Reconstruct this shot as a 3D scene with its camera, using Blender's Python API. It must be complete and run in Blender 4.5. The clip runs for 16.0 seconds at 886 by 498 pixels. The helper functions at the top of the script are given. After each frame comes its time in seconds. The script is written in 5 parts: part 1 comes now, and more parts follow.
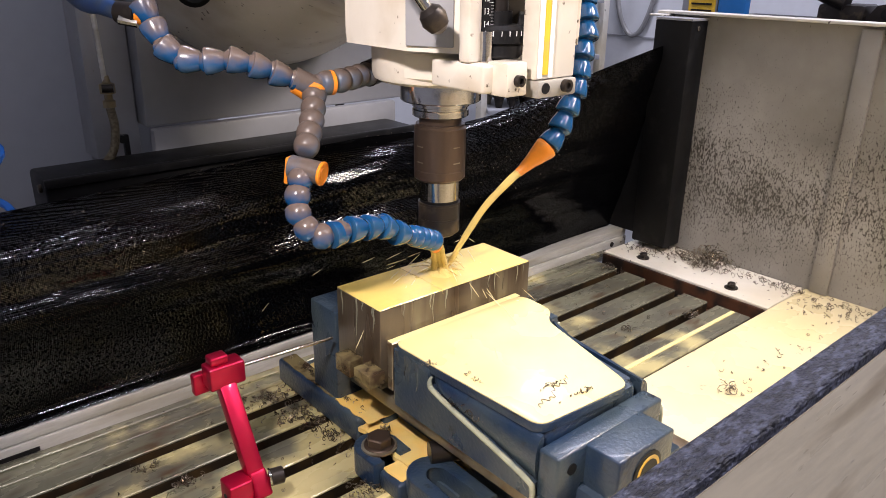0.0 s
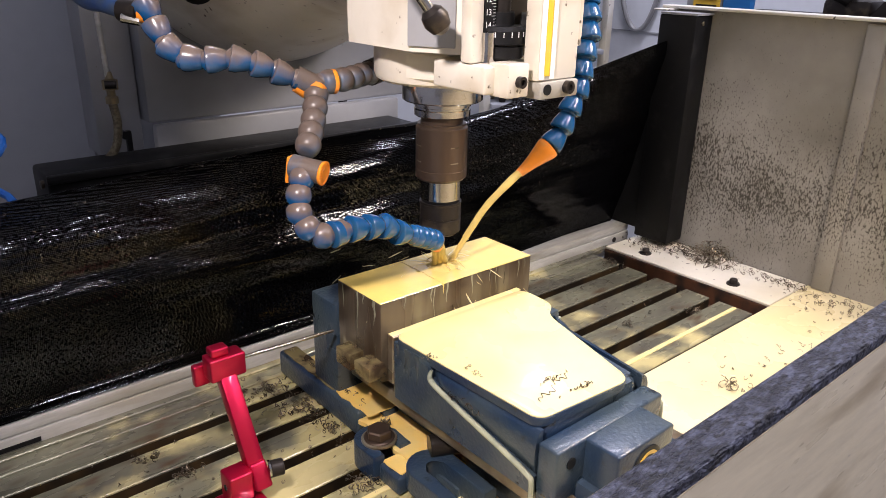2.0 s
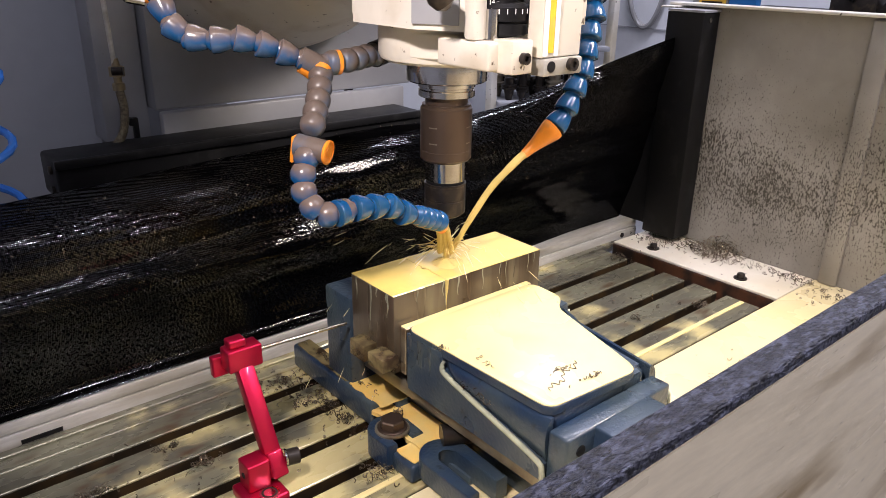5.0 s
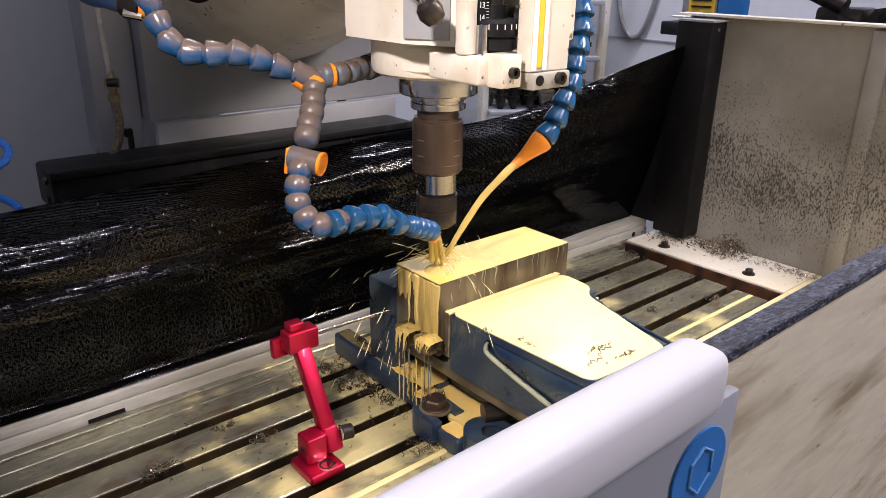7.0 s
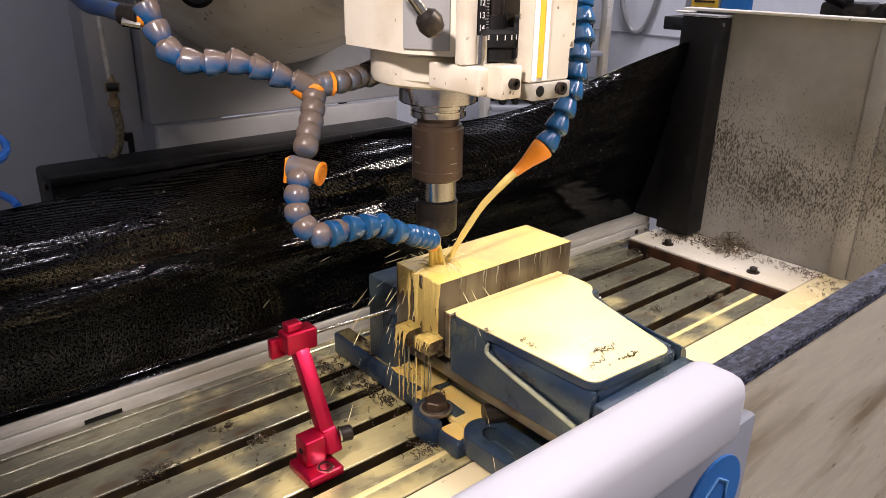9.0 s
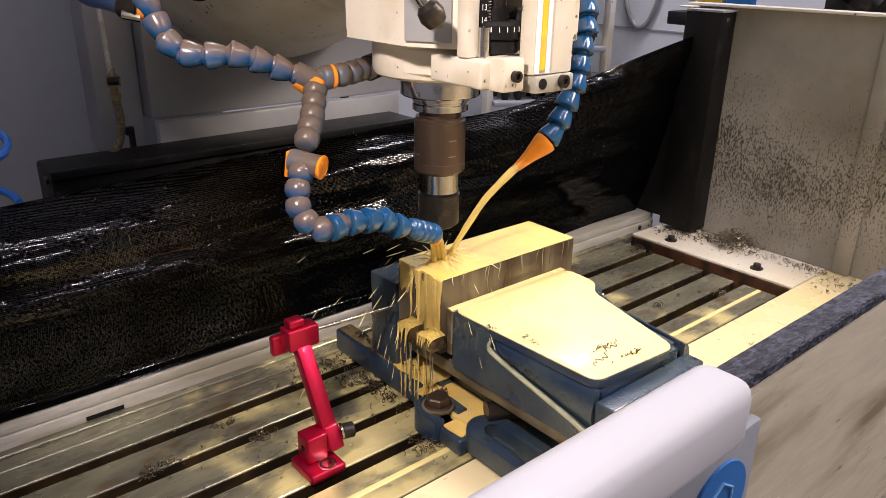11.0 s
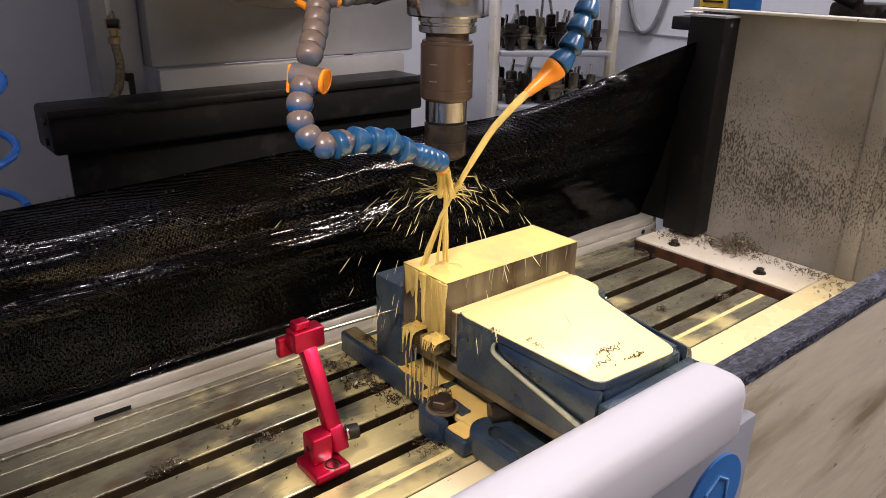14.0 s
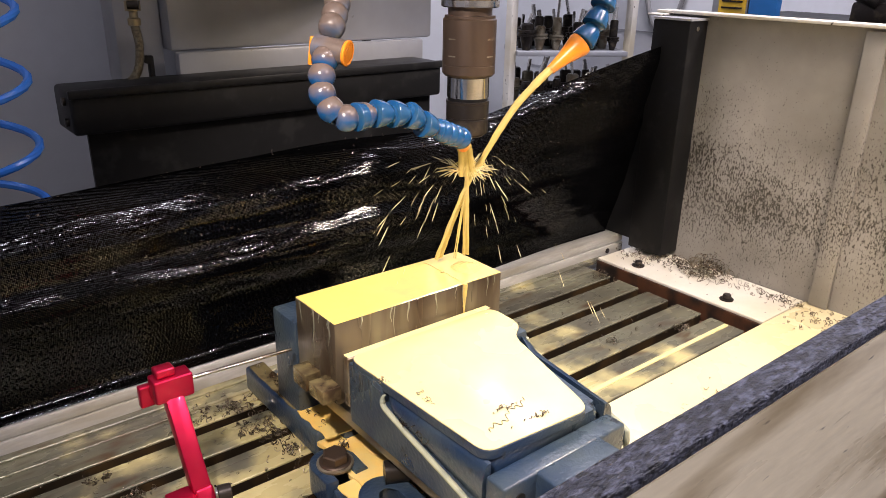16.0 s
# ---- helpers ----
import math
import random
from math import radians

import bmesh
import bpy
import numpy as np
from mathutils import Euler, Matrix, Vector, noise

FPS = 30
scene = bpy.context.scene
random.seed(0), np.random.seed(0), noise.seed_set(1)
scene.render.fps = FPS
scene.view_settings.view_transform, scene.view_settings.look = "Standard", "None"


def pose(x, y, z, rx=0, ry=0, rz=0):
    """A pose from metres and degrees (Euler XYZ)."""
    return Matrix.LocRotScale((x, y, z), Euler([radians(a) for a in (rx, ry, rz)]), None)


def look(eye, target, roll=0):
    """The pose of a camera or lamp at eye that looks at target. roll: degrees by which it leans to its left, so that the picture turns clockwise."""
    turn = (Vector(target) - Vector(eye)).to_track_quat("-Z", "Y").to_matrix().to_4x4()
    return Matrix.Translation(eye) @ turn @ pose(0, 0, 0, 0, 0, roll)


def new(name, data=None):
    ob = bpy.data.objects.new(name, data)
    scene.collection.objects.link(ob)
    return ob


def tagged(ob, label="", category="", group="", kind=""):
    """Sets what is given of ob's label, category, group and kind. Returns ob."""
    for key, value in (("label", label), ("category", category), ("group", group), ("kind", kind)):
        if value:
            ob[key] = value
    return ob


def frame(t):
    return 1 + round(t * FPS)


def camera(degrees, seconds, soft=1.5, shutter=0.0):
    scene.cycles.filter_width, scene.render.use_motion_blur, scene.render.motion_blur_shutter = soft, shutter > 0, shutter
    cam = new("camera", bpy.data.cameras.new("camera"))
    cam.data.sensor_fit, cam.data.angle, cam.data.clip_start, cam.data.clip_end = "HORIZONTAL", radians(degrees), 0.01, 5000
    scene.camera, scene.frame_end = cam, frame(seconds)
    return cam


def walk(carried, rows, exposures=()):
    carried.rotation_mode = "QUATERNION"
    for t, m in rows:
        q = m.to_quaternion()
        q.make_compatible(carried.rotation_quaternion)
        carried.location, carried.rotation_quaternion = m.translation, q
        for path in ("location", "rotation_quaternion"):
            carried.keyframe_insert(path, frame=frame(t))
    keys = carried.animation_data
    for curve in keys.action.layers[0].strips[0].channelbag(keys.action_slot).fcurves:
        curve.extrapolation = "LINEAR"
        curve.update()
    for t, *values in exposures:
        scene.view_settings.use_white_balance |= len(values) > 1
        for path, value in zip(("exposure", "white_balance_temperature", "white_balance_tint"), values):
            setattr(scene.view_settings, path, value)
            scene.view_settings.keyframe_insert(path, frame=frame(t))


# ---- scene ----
cam = camera(62.0, 16.0, soft=0.75)
PATH = [
    (0, pose(0.0018, 0.0093, 0.5028, 69.06, -0.82, -40.62)),
    (0.5, pose(0.0034, 0.0095, 0.5021, 68.88, -1.01, -40.50)),
    (1, pose(0.0035, 0.0110, 0.5015, 68.80, -1.15, -40.50)),
    (1.5, pose(0.0045, 0.0103, 0.5019, 68.67, -1.09, -40.19)),
    (2, pose(0.0041, 0.0090, 0.5016, 68.63, -1.13, -40.27)),
    (2.5, pose(0.0023, 0.0065, 0.5029, 68.71, -1.02, -40.21)),
    (3, pose(0.0015, 0.0030, 0.5028, 68.58, -0.98, -40.16)),
    (3.5, pose(0.0004, 0.0007, 0.5034, 68.58, -0.95, -40.13)),
    (4, pose(-0.0003, 0.0008, 0.5034, 68.49, -1.00, -39.98)),
    (4.5, pose(0.0002, 0.0016, 0.5034, 68.51, -1.01, -39.95)),
    (5, pose(0.0018, 0.0014, 0.5038, 68.44, -0.82, -39.77)),
    (7.5, pose(-0.0064, -0.0096, 0.5076, 69.19, -0.96, -40.42)),
    (8, pose(-0.0032, -0.0072, 0.5068, 68.96, -0.86, -40.24)),
    (8.5, pose(-0.0008, -0.0066, 0.5073, 68.83, -0.89, -40.14)),
    (9, pose(0.0009, -0.0045, 0.5069, 68.75, -0.95, -40.16)),
    (11.5, pose(0.0040, -0.0022, 0.5069, 68.36, -0.86, -39.88)),
    (12, pose(0.0028, -0.0026, 0.5065, 68.46, -0.84, -39.79)),
    (12.5, pose(0.0009, -0.0040, 0.5074, 68.54, -1.00, -39.89)),
    (13, pose(-0.0009, -0.0068, 0.5088, 68.59, -0.97, -39.74)),
    (13.5, pose(-0.0017, -0.0060, 0.5091, 68.63, -1.11, -39.72)),
    (14, pose(-0.0000, -0.0039, 0.5093, 68.66, -0.99, -39.62)),
    (14.5, pose(-0.0003, -0.0046, 0.5085, 68.94, -0.96, -39.72)),
    (15, pose(-0.0047, -0.0050, 0.5087, 68.81, -0.98, -39.24)),
    (15.5, pose(-0.0075, -0.0016, 0.5080, 68.89, -0.94, -38.77)),
    (16, pose(-0.0062, 0.0013, 0.5073, 68.66, -0.98, -38.55)),
]
walk(cam, PATH, [(0, 0.05, 6200, 24), (5, 0.08, 6200, 24), (8.5, 0.0, 6450, 24), (12, -0.10, 6750, 24), (14, -0.10, 6750, 24), (15, 0.28, 6550, 24), (16, 0.28, 6550, 24)])

# Travel of the machine table (seconds, x, y) and of the milling head (seconds, z).
TABLE_TRAVEL = [
    (0, -0.0000, -0.0000),
    (0.5, 0.0007, 0.0008),
    (1, 0.0009, -0.0000),
    (1.5, 0.0007, -0.0001),
    (2, 0.0009, 0.0005),
    (2.5, 0.0016, 0.0016),
    (3, 0.0017, 0.0019),
    (3.5, 0.0030, 0.0028),
    (4, 0.0025, 0.0034),
    (4.5, 0.0022, 0.0027),
    (4.8, 0.0030, 0.0027),
    (5, 0.0126, 0.0029),
    (5.2, 0.0266, 0.0030),
    (5.6, 0.0580, 0.0040),
    (5.95, 0.0870, 0.0060),
    (6.1, 0.0888, 0.0068),
    (7.5, 0.0885, 0.0077),
    (8, 0.0863, 0.0040),
    (8.5, 0.0862, 0.0041),
    (9, 0.0853, 0.0029),
    (11.5, 0.0858, 0.0031),
    (12, 0.0861, 0.0045),
    (12.5, 0.0867, 0.0051),
    (13, 0.0870, 0.0053),
    (13.5, 0.0876, 0.0061),
    (14, 0.0873, 0.0061),
    (14.2, 0.0873, 0.0061),
    (14.5, 0.0623, 0.0062),
    (15, 0.0179, 0.0070),
    (15.5, -0.0297, 0.0064),
    (16, -0.0800, 0.0050),
]
HEAD_TRAVEL = [
    (0, 0.0000),
    (0.5, -0.0031),
    (1, -0.0063),
    (1.5, -0.0094),
    (2, -0.0066),
    (2.5, -0.0033),
    (3, -0.0004),
    (3.5, 0.0037),
    (4, 0.0067),
    (4.5, 0.0097),
    (5, 0.0118),
    (6.2, 0.0110),
    (7.5, 0.0068),
    (8, 0.0027),
    (8.5, -0.0003),
    (9, -0.0034),
    (11.5, 0.0018),
    (12, 0.0052),
    (12.5, 0.0083),
    (13, 0.0116),
    (13.2, 0.0118),
    (13.5, 0.0388),
    (14, 0.0849),
    (14.24, 0.1055),
    (14.5, 0.1065),
    (15, 0.1082),
    (15.5, 0.1079),
    (16, 0.1081),
]

# ---- light ----
world = bpy.data.worlds.new("workshop_air")
scene.world = world
world.use_nodes = True
world.node_tree.nodes["Background"].inputs[0].default_value = (0.75, 0.82, 1.0, 1)
world.node_tree.nodes["Background"].inputs[1].default_value = 0.02
scene.view_settings.exposure = 0.0


def lamp(name, kind, place, target, energy, color, size=0.1, size_y=None, spot=None, blend=0.5):
    data = bpy.data.lights.new(name, kind)
    data.energy, data.color = energy, color
    if kind == "AREA":
        data.shape, data.size, data.size_y = "RECTANGLE", size, size_y or size
    else:
        data.shadow_soft_size = size
    if kind == "SPOT":
        data.spot_size, data.spot_blend = radians(spot), blend
    ob = new(name, data)
    ob.matrix_basis = look(place, target)
    return ob


# two machine work lamps, left and right of the head, and ceiling tubes of the shop
lamp("work_lamp", "SPOT", (-0.08, 0.22, 0.82), (0.45, 0.56, 0.17), 36, (1.0, 0.92, 0.80), 0.03, spot=62, blend=0.55)
lamp("work_lamp", "SPOT", (0.96, 0.20, 0.88), (0.60, 0.55, 0.05), 25, (1.0, 0.91, 0.70), 0.085, spot=87, blend=0.35)
lamp("ceiling_tube", "AREA", (0.7, -0.15, 1.75), (0.65, 0.6, 0.1), 13, (0.96, 0.97, 1.0), 2.0, 0.035)
lamp("ceiling_tube", "AREA", (1.3, -0.9, 1.75), (0.45, 0.4, 0.3), 20, (1.0, 0.96, 0.95), 0.9, 0.06)
lamp("ceiling_tube", "AREA", (1.7, 1.6, 2.5), (1.9, 1.8, 0.2), 50, (0.93, 0.96, 1.0), 1.6, 0.2)


# ---- materials ----
def mat(name, color, rough=0.5, metal=0.0, dirt=None, dirt_scale=8.0, dirt_at=0.55, dirt_soft=0.1, grain=0.1, grain_scale=60.0,
        bump=0.05, bump_scale=200.0, stretch=(1, 1, 1), rough_var=0.1, coat=0.0, dirt2=None, dirt2_scale=60.0, dirt2_at=0.6, dirt2_soft=0.03,
        emit=0.0):
    m = bpy.data.materials.new(name)
    m.use_nodes = True
    nt = m.node_tree
    b = nt.nodes["Principled BSDF"]
    L = nt.links.new
    co = nt.nodes.new("ShaderNodeTexCoord")
    mp = nt.nodes.new("ShaderNodeMapping")
    mp.inputs["Scale"].default_value = stretch
    L(co.outputs["Object"], mp.inputs[0])

    def nz(scale, detail=4):
        n = nt.nodes.new("ShaderNodeTexNoise")
        n.inputs["Scale"].default_value, n.inputs["Detail"].default_value = scale, detail
        L(mp.outputs[0], n.inputs["Vector"])
        return n.outputs["Fac"]

    def ramp(src, lo, hi):
        r = nt.nodes.new("ShaderNodeMapRange")
        r.inputs[1].default_value, r.inputs[2].default_value = lo, hi
        L(src, r.inputs[0])
        return r.outputs[0]

    def mix(fac, a, c):
        x = nt.nodes.new("ShaderNodeMix")
        x.data_type = "RGBA"
        L(fac, x.inputs[0])
        for s, v in ((x.inputs[6], a), (x.inputs[7], c)):
            if isinstance(v, tuple):
                s.default_value = (*v, 1)
            else:
                L(v, s)
        return x.outputs[2]

    col = mix(ramp(nz(grain_scale), 0.3, 0.7), tuple(c * (1 - grain) for c in color), tuple(min(1, c * (1 + grain)) for c in color))
    if dirt:
        col = mix(ramp(nz(dirt_scale, 6), dirt_at - dirt_soft, dirt_at + dirt_soft), col, dirt)
    if dirt2:
        col = mix(ramp(nz(dirt2_scale, 3), dirt2_at - dirt2_soft, dirt2_at + dirt2_soft), col, dirt2)
    L(col, b.inputs["Base Color"])
    rr = nt.nodes.new("ShaderNodeMapRange")
    rr.inputs[3].default_value, rr.inputs[4].default_value = max(0.02, rough - rough_var), min(1, rough + rough_var)
    L(nz(grain_scale * 0.4), rr.inputs[0])
    L(rr.outputs[0], b.inputs["Roughness"])
    b.inputs["Metallic"].default_value = metal
    b.inputs["Coat Weight"].default_value = coat
    if bump:
        bp = nt.nodes.new("ShaderNodeBump")
        bp.inputs["Strength"].default_value, bp.inputs["Distance"].default_value = bump, 0.002
        L(nz(bump_scale, 2), bp.inputs["Height"])
        L(bp.outputs[0], b.inputs["Normal"])
    if emit:
        L(col, b.inputs["Emission Color"])
        b.inputs["Emission Strength"].default_value = emit
    return m


CREAM = (0.72, 0.60, 0.27)
M = {
    "slot": mat("dark_slot", (0.018, 0.013, 0.008), 0.45, 0.2, (0.05, 0.03, 0.012), 25, 0.55, 0.1),
    "white": mat("splashed_white_paint", (0.70, 0.67, 0.60), 0.38, 0, (0.55, 0.49, 0.36), 6, 0.55, 0.15, 0.04, 30, 0.04, 150,
                 dirt2=(0.08, 0.07, 0.06), dirt2_scale=90, dirt2_at=0.70, dirt2_soft=0.02),
    "tray": mat("coolant_wet_tray", (0.68, 0.60, 0.40), 0.28, 0, (0.66, 0.55, 0.29), 4, 0.45, 0.15, 0.04, 30, 0.05, 90,
                dirt2=(0.22, 0.18, 0.12), dirt2_scale=70, dirt2_at=0.72, dirt2_soft=0.02, coat=0.3),
    "rail": mat("worn_grey_rail", (0.50, 0.49, 0.46), 0.35, 0.2, (0.32, 0.30, 0.25), 7, 0.5, 0.12, 0.1, 60, stretch=(1, 6, 6)),
    "rust": mat("rusty_trough", (0.085, 0.036, 0.018), 0.45, 0, (0.016, 0.012, 0.010), 26, 0.5, 0.08),
    "black": mat("black_painted_steel", (0.007, 0.007, 0.0075), 0.45, 0, (0.014, 0.014, 0.014), 30, 0.62, 0.05),
    "vise": mat("blue_grey_enamel", (0.0105, 0.0265, 0.060), 0.30, 0, (0.050, 0.070, 0.078), 13, 0.54, 0.14, 0.10, 40, 0.30, 260, coat=0.12, dirt2=(0.010, 0.014, 0.020), dirt2_scale=70, dirt2_at=0.68, dirt2_soft=0.05),
    "cream": mat("milky_coolant_on_steel", CREAM, 0.26, 0, (0.60, 0.54, 0.29), 10, 0.6, 0.12, 0.04, 20, 0.04, 60, coat=0.3),
    "film": mat("yellow_coolant_film", (0.72, 0.54, 0.14), 0.14, 0, (0.46, 0.40, 0.15), 14, 0.55, 0.15, 0.05, 40, 0.08, 70, coat=0.3),
    "spray": mat("coolant_spray", (0.80, 0.70, 0.40), 0.2, 0, None, grain=0.05, bump=0.0),
    "milk": mat("thin_milky_coolant", (0.20, 0.20, 0.145), 0.12, 0, None, grain=0.1, bump=0.03, coat=0.5),
    "puddle": mat("orange_coolant_puddle", (0.86, 0.54, 0.12), 0.12, 0, (0.72, 0.56, 0.22), 22, 0.5, 0.15, 0.05, 40, 0.05, 80, coat=0.4),
    "block": mat("raw_steel_block", (0.125, 0.100, 0.070), 0.28, 0.5, (0.055, 0.034, 0.020), 24, 0.53, 0.14, 0.12, 30, 0.05, 300, (1.3, 1.3, 0.16), 0.1, 0.2, (0.20, 0.175, 0.11), 34, 0.68, 0.12),
    "ochre": mat("ochre_wet_steel", (0.34, 0.27, 0.125), 0.22, 0.5, (0.08, 0.05, 0.028), 45, 0.53, 0.10, coat=0.3),
    "ribwet": mat("milky_wet_rib", (0.36, 0.37, 0.26), 0.2, 0, (0.18, 0.21, 0.18), 40, 0.6, 0.12, 0.1, 60, 0.05, coat=0.4),
    "veil": mat("milky_veil_on_enamel", (0.060, 0.075, 0.078), 0.16, 0, (0.030, 0.048, 0.070), 60, 0.55, 0.12, coat=0.4),
    "recess": mat("painted_recess_shade", (0.030, 0.024, 0.018), 0.4, 0.2, (0.10, 0.08, 0.05), 40, 0.6, 0.08),
    "jaw": mat("ground_jaw_steel", (0.26, 0.23, 0.17), 0.3, 0.6, (0.14, 0.10, 0.06), 30, 0.55, 0.1),
    "red": mat("red_anodised", (0.46, 0.008, 0.045), 0.36, 0.8, None, grain=0.05, bump=0.02, coat=0.25, rough_var=0.06),
    "steel": mat("polished_steel", (0.62, 0.60, 0.57), 0.16, 1.0, None, grain=0.05, bump=0.02, bump_scale=400, stretch=(1, 1, 8)),
    "dark": mat("dark_oiled_steel", (0.035, 0.03, 0.027), 0.32, 0.6, (0.09, 0.07, 0.05), 40, 0.62, 0.08),
    "holder": mat("brown_blued_steel", (0.105, 0.074, 0.055), 0.34, 0.7, None, grain=0.06, grain_scale=30, bump=0.01, bump_scale=300, rough_var=0.05),
    "head": mat("white_head_enamel", (0.68, 0.635, 0.54), 0.33, 0, (0.46, 0.38, 0.26), 10, 0.60, 0.12, 0.03, 30, 0.03, 120,
                dirt2=(0.10, 0.07, 0.04), dirt2_scale=85, dirt2_at=0.70, dirt2_soft=0.02),
    "grey": mat("grey_casting_paint", (0.31, 0.315, 0.33), 0.42, 0, (0.22, 0.22, 0.22), 5, 0.55, 0.15, 0.05, 30, 0.06, 120,
                dirt2=(0.12, 0.10, 0.08), dirt2_scale=70, dirt2_at=0.74, dirt2_soft=0.02),
    "wall": mat("painted_block_wall", (0.66, 0.68, 0.72), 0.6, 0, (0.58, 0.60, 0.63), 2, 0.5, 0.2, 0.03, 40, 0.1, 90),
    "cabinet": mat("grey_cabinet_panel", (0.36, 0.37, 0.40), 0.5, 0, (0.33, 0.34, 0.36), 3, 0.55, 0.2, 0.04, 30, 0.03),
    "floor": mat("shop_concrete", (0.16, 0.16, 0.155), 0.7, 0, (0.10, 0.10, 0.10), 2, 0.5, 0.2),
    "blue": mat("blue_hose_plastic", (0.004, 0.062, 0.175), 0.18, 0, (0.02, 0.07, 0.125), 35, 0.62, 0.10, 0.08, 60, 0.03, coat=0.2),
    "soiled": mat("soiled_hose_plastic", (0.115, 0.085, 0.068), 0.38, 0, (0.06, 0.11, 0.19), 30, 0.60, 0.12, 0.08, 60, 0.12),
    "orange": mat("orange_plastic", (0.85, 0.27, 0.015), 0.35, 0, (0.60, 0.22, 0.05), 60, 0.62, 0.1, bump=0.02),
    "coil": mat("blue_air_hose", (0.03, 0.20, 0.72), 0.25, 0, None, grain=0.04, bump=0.0),
    "supply": mat("dark_blue_rubber_hose", (0.012, 0.05, 0.17), 0.4, 0, (0.04, 0.06, 0.10), 40, 0.55, 0.1),
    "yellow": mat("yellow_strip", (0.75, 0.46, 0.03), 0.4, 0, (0.6, 0.40, 0.1), 40, 0.6, 0.1),
    "cap": mat("white_handle_plastic", (0.80, 0.78, 0.79), 0.42, 0, (0.70, 0.67, 0.66), 10, 0.65, 0.1, 0.02, 30, 0.02, coat=0.1),
    "logo": mat("blue_badge", (0.03, 0.22, 0.62), 0.4, 0, None, grain=0.04, bump=0.0),
    "logo2": mat("pale_blue_badge_line", (0.16, 0.42, 0.75), 0.4, 0, None, grain=0.04, bump=0.0),
    "pane": mat("streaked_cream_sheet", (0.90, 0.79, 0.57), 0.30, 0.0, (0.40, 0.30, 0.16), 11, 0.61, 0.10, 0.07, 60, 0.05, 120, (1.0, 3.0, 5.0), 0.12,
                dirt2=(0.12, 0.09, 0.06), dirt2_scale=90, dirt2_at=0.72, dirt2_soft=0.03),
    "sawn": mat("sawn_dark_edge", (0.030, 0.033, 0.050), 0.5, 0, (0.14, 0.15, 0.21), 420, 0.56, 0.10, 0.3, 500, 0.9, 900, (0.6, 1.6, 1), dirt2=(0.012, 0.012, 0.017), dirt2_scale=520, dirt2_at=0.56, dirt2_soft=0.06),
    "chip": mat("steel_swarf", (0.30, 0.26, 0.20), 0.28, 0.9, (0.10, 0.07, 0.05), 150, 0.5, 0.1),
    "print": mat("white_print", (0.8, 0.8, 0.78), 0.5, 0, None, grain=0.02, bump=0.0),
    "brass": mat("brass_fitting", (0.30, 0.24, 0.14), 0.35, 0.8, (0.15, 0.12, 0.08), 60, 0.55, 0.1),
    "braid": mat("braided_hose", (0.20, 0.17, 0.11), 0.4, 0.5, (0.10, 0.08, 0.05), 260, 0.5, 0.1),
}


